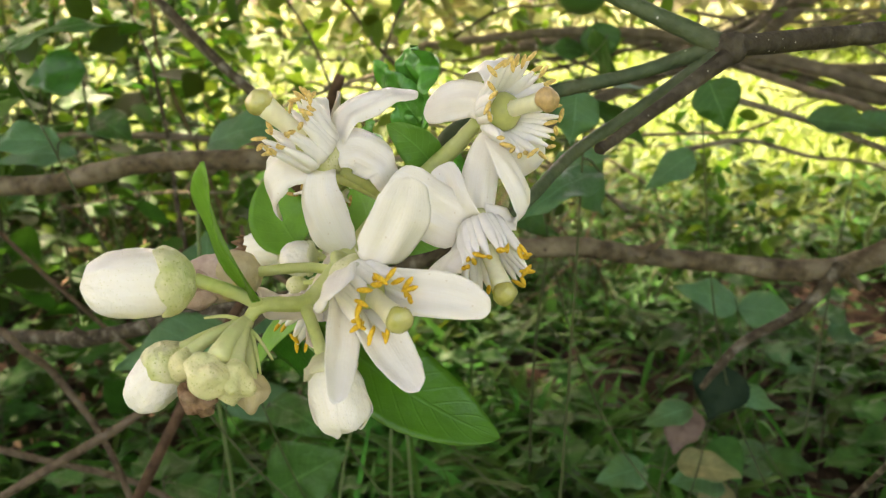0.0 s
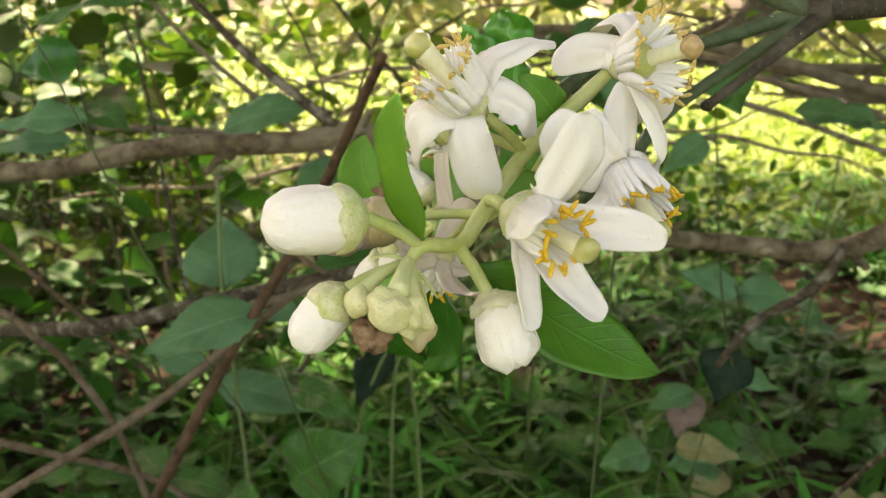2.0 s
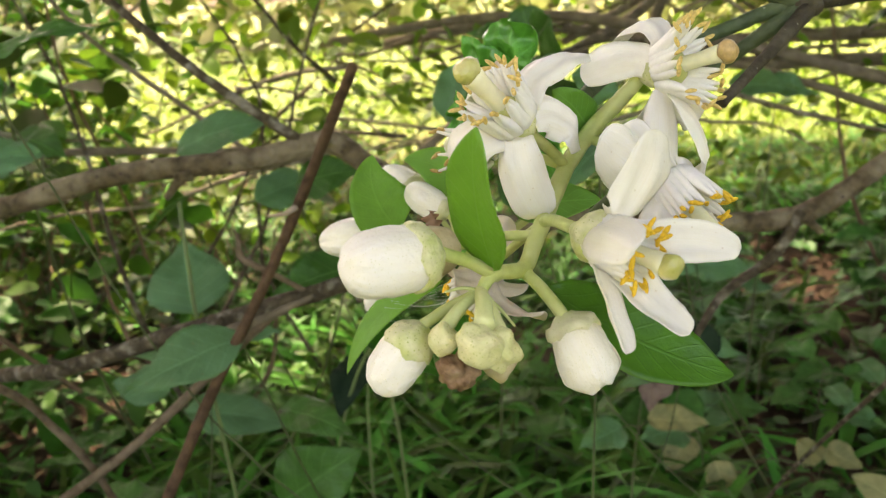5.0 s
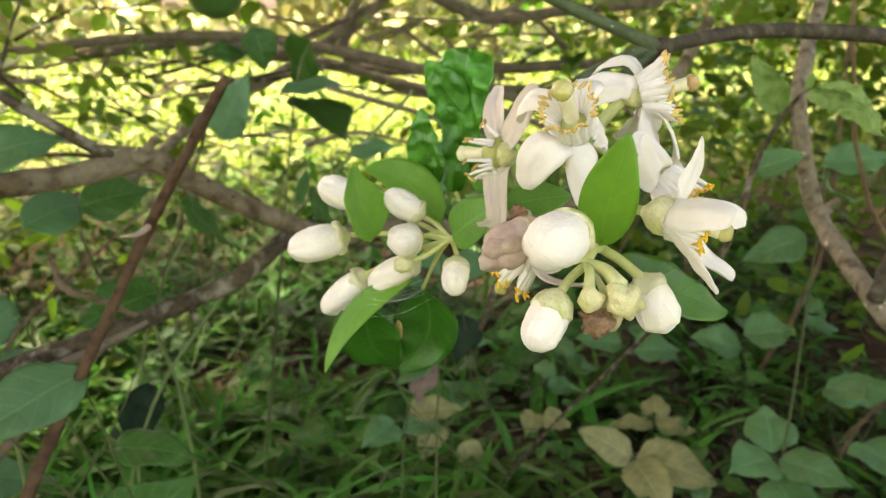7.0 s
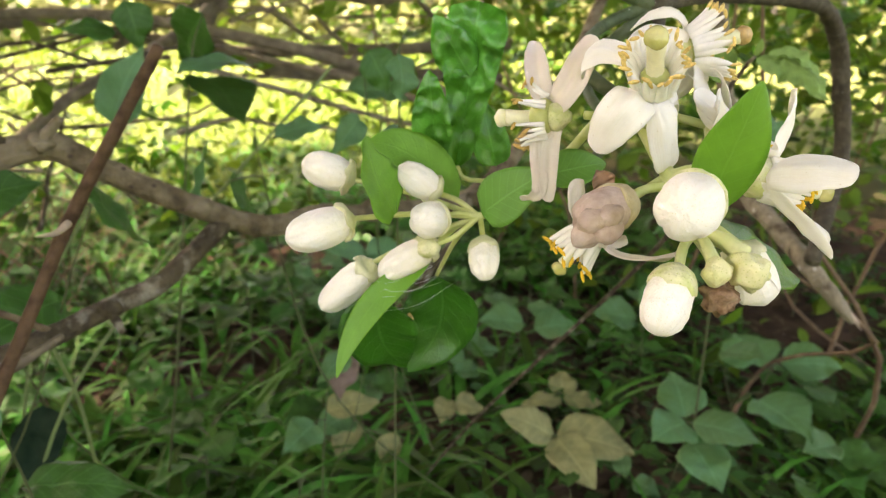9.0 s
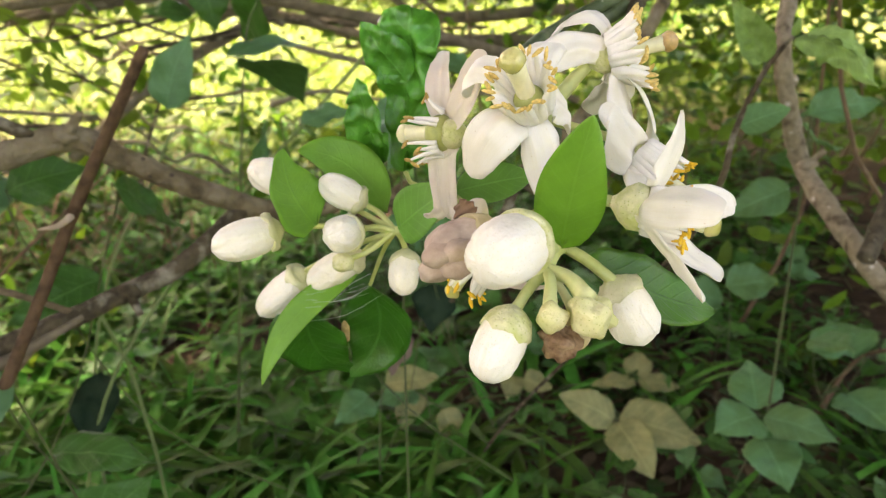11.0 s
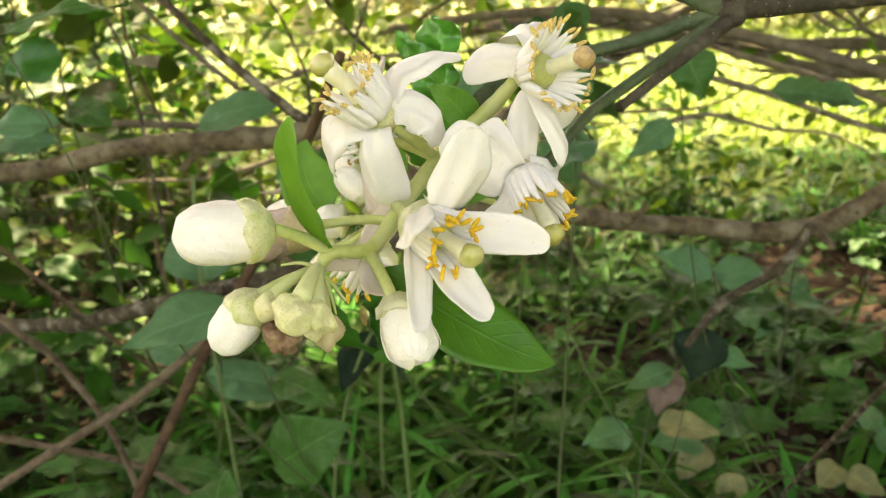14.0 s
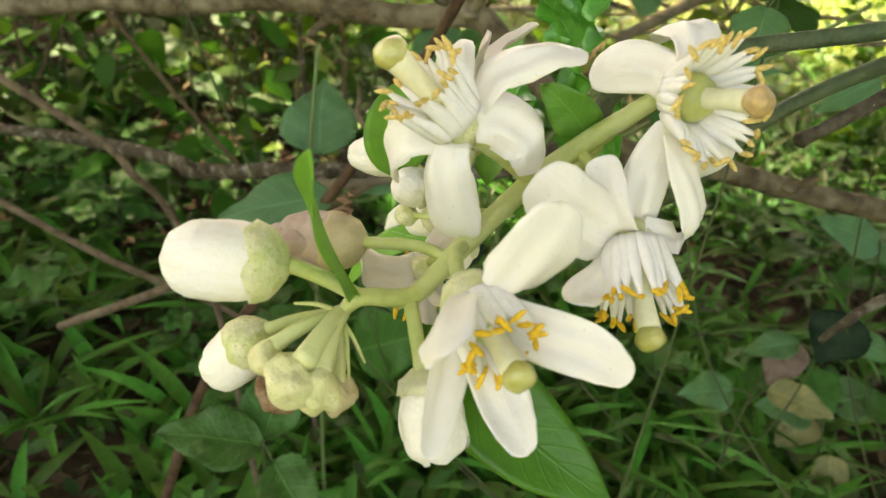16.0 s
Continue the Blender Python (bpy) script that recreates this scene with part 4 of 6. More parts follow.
part("cut_stub", tube([(0.128, 0.385, 0.830, 0.0045), (0.098, 0.365, 0.812, 0.0031), (0.072, 0.348, 0.797, 0.0025), (0.066, 0.344, 0.794, 0.0027)], None, 10, 6, 0.1, 14.0), TWIG_BARK, bearer, "short cut twig stub")
part("twig", tube([(0.128, 0.391, 0.835, 0.0055), (0.105, 0.408, 0.846, 0.0046), (0.079, 0.4275, 0.8593, 0.0042), (0.03, 0.462, 0.885, 0.0038)], None, 10, 6, 0.1, 15.0), GREEN_BARK, bearer, "upright green twig")
part("swollen_joint", blob((0.131, 0.390, 0.8345), (0.0078, 0.0070, 0.0072), 18, 11, 0.0026, 3.0, scale=160), TWIG_BARK, bearer)
part("cut_end", blob((0.0655, 0.3438, 0.7937), (0.0031, 0.0031, 0.0016), 12, 7, 0.0008, 2.0, axis=(-0.6, -0.4, -0.3)), TWIG_BARK, bearer, "flared dark cut end")
broken = branch("broken_branch", [(0.722, 0.64, 0.891, 0.0090), (0.638, 0.598, 0.836, 0.0092), (0.520, 0.527, 0.768, 0.0092), (0.535, 0.515, 0.695, 0.0098), (0.568, 0.512, 0.636, 0.0104), (0.522, 0.440, 0.601, 0.0108), (0.492, 0.382, 0.570, 0.0098), (0.510, 0.355, 0.535, 0.0075), (0.521, 0.343, 0.516, 0.0025)],
       PALE_BARK, "pale blotched dead branch with a splintered end", 0.2, 21.0)
knots(broken, [((0.524, 0.516, 0.735), 0.0092, None), ((0.562, 0.502, 0.640), 0.0102, (0.012, -0.010, 0.016)), ((0.494, 0.388, 0.574), 0.0098, (-0.010, -0.010, -0.012))], PALE_BARK)
for k, w in enumerate(((0.012, -0.010, -0.014), (0.006, -0.014, -0.018), (0.014, -0.004, -0.010))):
    part("splinter", tube([V(0.518, 0.348, 0.528), V(0.518, 0.348, 0.528) + V(*w) * 0.5, V(0.518, 0.348, 0.528) + V(*w)], [0.0028, 0.0018, 0.0005], 6, 3), DRY_WOOD, broken, "pale splinter")
for i, rows in enumerate((
        [(0.0, 2.3, 0.72, 0.030), (0.259, 2.30, 0.754, 0.032), (0.386, 2.30, 0.762, 0.032), (0.563, 2.25, 0.726, 0.033), (0.778, 2.20, 0.687, 0.034), (0.988, 2.10, 0.621, 0.036), (1.30, 2.10, 0.610, 0.038), (1.8, 2.0, 0.58, 0.04)],
        [(0.98, 2.25, 1.0, 0.028), (0.90, 2.20, 0.882, 0.028), (0.775, 2.20, 0.775, 0.030), (0.834, 2.20, 0.686, 0.032), (1.107, 2.15, 0.684, 0.034), (1.347, 2.10, 0.683, 0.036), (1.9, 2.05, 0.70, 0.038)],
        [(0.0, 1.65, 0.50, 0.020), (0.115, 1.70, 0.575, 0.022), (0.255, 1.80, 0.636, 0.024), (0.442, 1.90, 0.697, 0.025), (0.697, 2.10, 0.785, 0.026), (0.83, 2.2, 0.90, 0.026)],
        [(0.42, 1.65, 0.70, 0.011), (0.501, 1.60, 0.673, 0.012), (0.660, 1.60, 0.628, 0.012), (0.783, 1.50, 0.585, 0.011), (0.95, 1.42, 0.54, 0.009)],
        [(0.85, 2.0, 0.96, 0.028), (0.992, 2.0, 0.891, 0.028), (1.18, 2.0, 0.838, 0.030), (1.388, 1.9, 0.868, 0.030), (1.7, 1.8, 0.90, 0.03)],
        [(0.5, 2.2, 0.70, 0.020), (0.684, 2.2, 0.787, 0.020), (0.913, 2.2, 0.889, 0.019), (1.1, 2.2, 0.97, 0.018)],
        [(1.1, 1.45, 0.60, 0.024), (0.808, 1.60, 0.690, 0.026), (0.655, 1.70, 0.735, 0.026), (0.398, 1.90, 0.785, 0.024), (0.14, 2.0, 0.782, 0.022), (-0.2, 2.1, 0.74, 0.02)],
        [(0.9, 1.2, 0.58, 0.013), (0.717, 1.40, 0.665, 0.014), (0.623, 1.60, 0.698, 0.014), (0.545, 1.80, 0.728, 0.013)],
        [(-1.3, 1.7, 0.50, 0.012), (-1.032, 1.60, 0.575, 0.012), (-0.730, 1.50, 0.605, 0.013), (-0.538, 1.45, 0.609, 0.013), (-0.3, 1.4, 0.60, 0.011)],
        [(-0.68, 1.55, 0.95, 0.008), (-0.588, 1.50, 0.832, 0.008), (-0.491, 1.45, 0.752, 0.009), (-0.396, 1.40, 0.685, 0.009), (-0.25, 1.32, 0.58, 0.009)])):
    rows = [(x, y, z, r * 0.55) for x, y, z, r in rows]
    ob = branch("tangled_branch", rows, TANGLE_BARK if i not in (3,) else PALE_BARK, "grey-brown bare branch in the tangle before the meadow", 0.12, 30.0 + i, 10, 6, "tangled branches")
    for k in (1, len(rows) - 2):
        x, y, z, r = rows[k]
        knots(ob, [((x, y - 0.2 * r, z), r * 1.05, (0.9 * r * (-1) ** i, -0.8 * r, 1.6 * r) if k == 1 else None)], TANGLE_BARK)
for i in range(22):
    x, y, z = rng.uniform(-0.2, 2.0), rng.uniform(1.6, 2.6), rng.uniform(0.45, 0.95)
    a, le = rng.uniform(-0.5, 0.5) + (0 if i % 2 else math.pi), rng.uniform(0.3, 0.8)
    rows = [(x + math.cos(a) * le * q, y + math.sin(a) * le * q, z + rng.normal(0, 0.035) + 0.10 * q * (i % 3 - 1), 0.006 * (1.2 - 0.8 * q)) for q in (0, 0.25, 0.5, 0.75, 1.0)]
    branch("tangled_twig", rows, TANGLE_BARK if i % 3 else PALE_BARK, "thin bare twig caught in the tangle", 0.12, i + 60.0, 6, 4, "tangled twigs", "twig")
twig_rng = np.random.default_rng(91)
for i in range(40):
    x, y, z = twig_rng.uniform(-0.5, 0.5), twig_rng.uniform(1.7, 2.9), twig_rng.uniform(0.34, 0.82)
    a, le, rise = twig_rng.normal(0, 0.6) + (0 if i % 2 else math.pi), twig_rng.uniform(0.3, 0.6), twig_rng.normal(0, 0.14)
    rows = [(x + math.cos(a) * le * q, y + math.sin(a) * le * q, z + twig_rng.normal(0, 0.022) + rise * q, 0.0048 * (1.25 - 0.8 * q)) for q in (0, 0.25, 0.5, 0.75, 1.0)]
    branch("tangled_twig", rows, (PALE_BARK, TANGLE_BARK, DARK_BARK)[i % 3], "thin bare twig caught in the tangle", 0.12, i + 90.0, 6, 4, "tangled twigs", "twig")
for i in range(52):
    x, y = ((rng.uniform(-1.9, -0.1), rng.uniform(1.35, 3.0)), (rng.uniform(-2.3, -0.4), rng.uniform(1.25, 2.5)), (rng.uniform(1.1, 3.0), rng.uniform(0.5, 2.0)))[i % 3]
    a, le, h = rng.uniform(0, 2 * math.pi), rng.uniform(0.15, 0.7), rng.uniform(0.5, 1.2)
    kink = rng.normal(0, 0.06, (4, 2))
    rows = [(x + math.cos(a) * le * q + kink[k][0], y + math.sin(a) * le * q * 0.5 + kink[k][1], h * q - 0.01, 0.0050 * (1.15 - 0.75 * q)) for k, q in enumerate((0, 0.35, 0.7, 1.0))]
    branch("undergrowth_stem", rows, DRY_STEM if i % 3 else DARK_BARK, "thin bare stem of the undergrowth", 0.1, i, 6, 3, "undergrowth stems", "stem")


leaf_rng = np.random.default_rng(92)
n_ = 190
tq = leaf_rng.uniform(0, 1, (n_, 3))
ty3 = 1.6 + 1.0 * tq[:, 1]
tx3 = -0.42 + (0.55 + 0.42 * (ty3 - 1.6)) * tq[:, 0] + 0.10 * leaf_rng.normal(0, 1, n_)
leaf_cloud("tangle_leaves", np.stack([tx3, ty3, 0.36 + 0.55 * tq[:, 2] ** 0.7], 1), (0.035, 0.085), SHRUB, "scattered green leaves among the tangled twigs", 0.5, "foliage", 0.6)


# ---- blossom sprig ----
J = (-0.0611, 0.2478, 0.7558)
J2 = (-0.0665, 0.2450, 0.7505)
N1 = (-0.0213, 0.2974, 0.7799)
sprig = thing("blossom_sprig", (-0.004, 0.323, 0.790), "citrus sprig with white flowers, fat buds and glossy green leaves", "blossom")
part("main_stem", tube([(*J2, 0.0020), (*J, 0.0026), (-0.0487, 0.2567, 0.7535, 0.0030), (-0.0425, 0.2670, 0.7580, 0.0032), (-0.0369, 0.2743, 0.7647, 0.0033), (*N1, 0.0035), (-0.0075, 0.3120, 0.7900, 0.0037), (0.0040, 0.3130, 0.8010, 0.0034), (0.0122, 0.3088, 0.8108, 0.0028)], None, 12, 7, 0.08, 2.0), PEDICEL, sprig, "pale green stem")
part("main_stem", tube([(-0.0075, 0.3120, 0.7900, 0.0036), (-0.005, 0.319, 0.790, 0.0038), (-0.001, 0.324, 0.792, 0.0040)], None, 10, 4), PEDICEL, sprig)

f1 = dict(c=(-0.0447, 0.2812, 0.8026), stig=(-0.0638, 0.2713, 0.8227))
stalk(sprig, [(-0.0388, 0.2840, 0.7965), (-0.030, 0.290, 0.7890), N1], 0.0022)
flower(sprig, **f1, petals=[
    ((-0.0111, 0.3022, 0.8220), {"via": [(-0.0365, 0.2895, 0.8170), (-0.0230, 0.2965, 0.8225)], "hint": (0.0, -0.45, 0.9), "cup": -0.25, "half": 0.0074}),
    ((-0.0200, 0.2866, 0.7884), {"via": [(-0.0318, 0.2826, 0.8050), (-0.0222, 0.2850, 0.7990)], "hint": (0.35, -0.75, 0.55), "cup": -0.40, "half": 0.0100, "profile": blunt_profile, "wave": 0.001}),
    ((-0.0364, 0.2749, 0.7669), {"via": [(-0.0462, 0.2722, 0.7890), (-0.0425, 0.2718, 0.7780)], "hint": (-0.25, -0.93, 0.25), "cup": -0.35, "half": 0.0095, "profile": blunt_profile, "wave": 0.001}),
    ((-0.0649, 0.2935, 0.7751), {"via": [(-0.0600, 0.2800, 0.7985), (-0.0672, 0.2835, 0.7900)], "hint": (-0.72, -0.60, 0.25), "cup": -0.3, "half": 0.0104}),
    ((-0.0522, 0.3125, 0.8035), {"via": [(-0.0500, 0.2905, 0.8135), (-0.0538, 0.3020, 0.8175), (-0.0553, 0.3100, 0.8119)], "hint": (-0.55, -0.25, 0.80), "cup": -0.25, "half": 0.0078, "profile": blunt_profile})],
       label="open white citrus flower facing up, with golden anthers", spread=0.30, length=0.0170, seed=11, stamens=26, mats=(PETAL, TAN_ANTHER, STIGMA), style_r=0.0037, stigma=0.0050)
f2 = dict(c=(0.0187, 0.3022, 0.8146), stig=(0.0369, 0.2840, 0.8222))
flower(sprig, **f2, petals=[
    ((-0.0098, 0.3167, 0.8130), {"via": [(0.0100, 0.3075, 0.8195), (0.0010, 0.3110, 0.8185)], "hint": (-0.1, -0.85, 0.5), "cup": -0.25, "half": 0.0087, "profile": blunt_profile}),
    ((0.0100, 0.3300, 0.8225), {"via": [(0.0205, 0.3060, 0.8265), (0.0178, 0.3126, 0.8330), (0.0125, 0.3225, 0.8300)], "hint": (0.0, -0.5, 0.85), "half": 0.0080, "cup": -0.2}),
    ((0.0345, 0.3040, 0.7925), {"via": [(0.0262, 0.2970, 0.8045), (0.0310, 0.2975, 0.7990)], "hint": (0.25, -0.95, 0.15), "cup": -0.2, "half": 0.0092, "profile": blunt_profile}),
    ((0.0160, 0.3130, 0.7900), {"la": 0.1, "lb": 0.2, "hint": (0.0, -0.95, 0.1)})],
       label="open white citrus flower with a browning stigma", spread=0.58, length=0.0172, seed=12, stamens=30, open_side=(0.15, -0.95, 0.2), ovary=0.0076, mats=(PETAL, TAN_ANTHER, OLD_STIGMA))
f3 = dict(c=(-0.0255, 0.2378, 0.7680), stig=(-0.0102, 0.2182, 0.7638))
stalk(sprig, [(-0.0332, 0.2477, 0.7702), (-0.0372, 0.2610, 0.7695), (-0.0369, 0.2743, 0.7647)], 0.0023)
flower(sprig, **f3, petals=[
    ((-0.0077, 0.2385, 0.8033), {"via": [(-0.0185, 0.2370, 0.7770), (-0.0110, 0.2355, 0.7890)], "half": 0.0101, "hint": (0.5, -0.85, 0.1), "cup": -0.30, "profile": blunt_profile, "wave": 0.0012}),
    ((0.0173, 0.2277, 0.7635), {"via": [(-0.0138, 0.2355, 0.7675), (0.0040, 0.2316, 0.7665)], "hint": (-0.1, -0.85, 0.5), "half": 0.0074, "cup": 0.30, "wave": 0.0010}),
    ((-0.0042, 0.2150, 0.7420), {"via": [(-0.0213, 0.2325, 0.7583), (-0.0126, 0.2238, 0.7484)], "hint": (0.2, -0.75, 0.6), "half": 0.0075, "cup": 0.40, "wave": 0.0010}),
    ((-0.0285, 0.2052, 0.7423), {"via": [(-0.0300, 0.2313, 0.7622), (-0.0295, 0.2182, 0.7521)], "half": 0.0068, "hint": (0.6, -0.6, 0.35), "cup": 0.50}),
    ((-0.0285, 0.2015, 0.7765), {"via": [(-0.0310, 0.2270, 0.7745), (-0.0305, 0.2140, 0.7768)], "half": 0.0092, "hint": (0.70, 0.15, -0.68), "cup": 0.45})],
       label="open white citrus flower with golden anthers and green stigma", spread=0.13, length=0.0150, seed=13, calyx=0.0098, back=0.0125, stamens=24, style_r=0.0032, ovary=0.0066, stigma=0.0043)
f4 = dict(c=(0.0133, 0.2765, 0.7759), stig=(0.0224, 0.2537, 0.7595))
stalk(sprig, [(0.0105, 0.2835, 0.7810), (0.002, 0.298, 0.7845), (-0.0090, 0.3110, 0.7885)], 0.0021)
flower(sprig, **f4, petals=[
    ((0.0167, 0.2960, 0.8087), {"via": [(0.0125, 0.2805, 0.7830), (0.0128, 0.2868, 0.7940)], "hint": (0.0, -0.95, 0.3), "cup": -0.25, "half": 0.0072}),
    ((0.0154, 0.2871, 0.8078), {"via": [(0.0265, 0.2815, 0.7780), (0.0300, 0.2825, 0.7860), (0.0228, 0.2825, 0.7990)], "hint": (0.7, -0.6, 0.2), "half": 0.0060, "cup": -0.25}),
    ((-0.0180, 0.2662, 0.7968), {"via": [(0.0040, 0.2715, 0.7800), (-0.0075, 0.2680, 0.7880)], "half": 0.0115, "hint": (-0.1, -0.92, 0.35), "cup": -0.28, "profile": blunt_profile, "wave": 0.0014}),
    ((-0.0015, 0.2860, 0.7975), {"la": 0.05, "lb": 0.1, "half": 0.0065, "hint": (-0.3, -0.8, 0.4)}),
    ((0.0025, 0.2505, 0.7680), {"via": [(0.0065, 0.2690, 0.7700), (0.0020, 0.2600, 0.7665)], "half": 0.0065, "hint": (0.3, 0.3, -0.8), "cup": 0.3})],
       label="nodding white citrus flower with swept-back petals", spread=0.24, length=0.0190, seed=14, stamens=26)
stalk(sprig, [(-0.0475, 0.3130, 0.7868), (-0.036, 0.305, 0.7850), N1], 0.0020)
flower(sprig, (-0.0508, 0.3290, 0.7842), (-0.0604, 0.3507, 0.7820), petals=[
    ((-0.0329, 0.3565, 0.8163), {"via": [(-0.0500, 0.3360, 0.7930), (-0.0455, 0.3440, 0.8050)], "half": 0.0056, "hint": (-0.7, -0.6, 0.2), "cup": 0.6}),
    ((-0.0432, 0.3144, 0.8213), {"via": [(-0.0490, 0.3230, 0.7955), (-0.0460, 0.3170, 0.8090)], "half": 0.0074, "hint": (-0.75, -0.3, 0.6)}),
    ((-0.0484, 0.3291, 0.7435), {"via": [(-0.0530, 0.3270, 0.7740), (-0.0520, 0.3280, 0.7590)], "half": 0.0048, "hint": (-0.75, -0.65, 0.1), "cup": 0.6}),
    ((-0.0582, 0.3388, 0.7447), {"via": [(-0.0560, 0.3320, 0.7720), (-0.0530, 0.3310, 0.7500)], "half": 0.0040, "hint": (-0.7, -0.6, 0.2)})],
       label="fading citrus flower with drooping pinkish petals", spread=0.55, length=0.0120, seed=15, mats=(OLD_PETAL, OLD_ANTHER, STYLE), stamens=30, open_side=(-0.55, -0.80, 0.15), style_r=0.0036, ovary=0.0088, stigma=0.0042, filament=0.5, stray=0.0022)
stalk(sprig, [(-0.0515, 0.2965, 0.7425), (-0.045, 0.286, 0.753), (-0.0369, 0.2743, 0.7647)], 0.0018)
flower(sprig, (-0.0545, 0.2998, 0.7360), (-0.0638, 0.3085, 0.7188), petals=[((-0.0396, 0.2640, 0.7323), {"la": 0.15, "lb": 0.15, "half": 0.0062}), ((-0.0720, 0.2800, 0.7480), {"la": 0.1, "lb": 0.2, "half": 0.0075}), ((-0.0400, 0.2900, 0.7340), {"la": 0.1, "lb": 0.1, "half": 0.0055}), ((-0.0420, 0.3150, 0.7560), {"la": 0.1, "lb": 0.15, "half": 0.007})],
       label="old citrus flower hanging down behind the withered bud", spread=0.4, length=0.015, seed=16, mats=(OLD_PETAL, ANTHER, STIGMA), stamens=18, calyx=0.006, back=0.007, style_r=0.0024, ovary=0.005, stigma=0.0036)

stalk(sprig, [J, (-0.0700, 0.2425, 0.7630), (-0.0799, 0.2380, 0.7686)], 0.0023)
bud(sprig, (-0.0799, 0.2380, 0.7686), (-0.1122, 0.2263, 0.7694), 0.0235, "large fat white bud in a pale green calyx", 0.30, seed=0.3, ridge=0.20, taper=0.10)
stalk(sprig, [J2, (-0.0770, 0.2425, 0.7475), (-0.0871, 0.2381, 0.7438)], 0.0020)
bud(sprig, (-0.0871, 0.2381, 0.7438), (-0.1045, 0.2345, 0.7225), 0.0182, "white bud half wrapped in its green calyx", 0.35, seed=0.9, ridge=0.22, taper=0.10)
stalk(sprig, [(-0.0487, 0.2567, 0.7529), (-0.0435, 0.2470, 0.7480), (-0.0385, 0.2377, 0.7412)], 0.0023)
opening = bud(sprig, (-0.0378, 0.2390, 0.7425), (-0.0294, 0.2290, 0.7180), 0.0180, "white bud beginning to open", 0.22, seed=0.5, ridge=0.36, calyx_lump=0.0016, green=PALE_CALYX)
for angle, half, u1, flare in ((0.3, 0.0085, 0.97, 0.0016), (1.9, 0.0090, 1.02, 0.0010), (3.4, 0.0085, 0.95, 0.0018), (4.9, 0.0088, 1.0, 0.0012)):
    overlap(opening, (-0.0378, 0.2390, 0.7425), (-0.0294, 0.2290, 0.7180), 0.0180, angle, half, u1=u1, flare=flare, taper=0.0)
stalk(sprig, [(-0.0400, 0.2705, 0.7610), (-0.052, 0.276, 0.7600), (-0.0700, 0.2724, 0.7593)], 0.0020)
bud(sprig, (-0.0690, 0.2722, 0.7594), (-0.0990, 0.2750, 0.7535), 0.0195, "withered brownish-pink bud", 0.38, WITHERED, TAN_CALYX, seed=1.2, ridge=0.25)
for q, rr in (((-0.0985, 0.2700, 0.7560), 0.0062), ((-0.0975, 0.2740, 0.7475), 0.0068), ((-0.0900, 0.2655, 0.7500), 0.0064), ((-0.0905, 0.2650, 0.7585), 0.0058)):
    q = V(*q) * 0.7 + V(-0.0925, 0.2715, 0.7540) * 0.3
    part("shrunken_petal", blob(q, (rr * 0.78, rr * 0.78, rr * 1.15), 20, 14, 0.0011, q[0] * 300, (-0.95, 0.08, -0.18)), WITHERED, sprig)
leaf(sprig, (-0.0759, 0.2792, 0.7641), (-0.0785, 0.2835, 0.7704), (-0.75, -0.6, 0.1), 0.0050, SHRIVELLED_FLAP, label="dry tan petal flap", profile=ovate_profile, rib=False, wave=0.002, cup=0.4)
stalk(sprig, [J2, (-0.0735, 0.2360, 0.7505), (-0.0805, 0.2285, 0.7465)], [0.0022, 0.0021, 0.0026], mat=PALE_STALK)
part("small_bud", blob((-0.0817, 0.2259, 0.7434), (0.0050, 0.0050, 0.0050), 18, 11, 0.0016, 1.0), GREEN_BUD, sprig, "small round green bud")
stalk(sprig, [J2, (-0.0672, 0.2330, 0.7515), (-0.0690, 0.2225, 0.7480)], [0.0028, 0.0027, 0.0038], mat=PALE_STALK)
part("small_bud", blob((-0.0708, 0.2195, 0.7438), (0.0071, 0.0066, 0.0070), 26, 16, 0.0036, 4.0, scale=190), GREEN_BUD, sprig, "lumpy pale green bud")
stalk(sprig, [J2, (-0.0650, 0.2350, 0.7495), (-0.0640, 0.2235, 0.7445)], [0.0022, 0.0022, 0.0030], mat=PALE_STALK)
part("small_bud", blob((-0.0645, 0.2212, 0.7402), (0.0064, 0.0060, 0.0068), 24, 14, 0.0032, 7.0, scale=200), GREEN_BUD, sprig, "lumpy pale green bud")
stalk(sprig, [J2, (-0.0640, 0.2400, 0.7440), (-0.0625, 0.2330, 0.7350)], [0.0016, 0.0016, 0.0022], mat=PALE_STALK)
part("small_bud", blob((-0.0626, 0.2325, 0.7310), (0.0058, 0.0056, 0.0062), 22, 14, 0.0030, 9.0, scale=200), TAN_CALYX, sprig, "browning green bud")
part("shrivelled_bud", blob((-0.0775, 0.2255, 0.7330), (0.0062, 0.0058, 0.0056), 24, 14, 0.0045, 12.0), SHRIVELLED, sprig, "dry brown shrivelled bud")
for a, b in (((-0.0655, 0.2440, 0.7510), (-0.0790, 0.2400, 0.7540)), ((-0.0640, 0.2420, 0.7490), (-0.0590, 0.2330, 0.7370)), ((-0.0660, 0.2430, 0.7500), (-0.0560, 0.2380, 0.7400))):
    a, b = V(*a), V(*b)
    part("bract", tube([a, (a + b) / 2 + V(0, 0, 0.0015), b], [0.0009, 0.0007, 0.0004], 6, 3), PEDICEL, sprig)

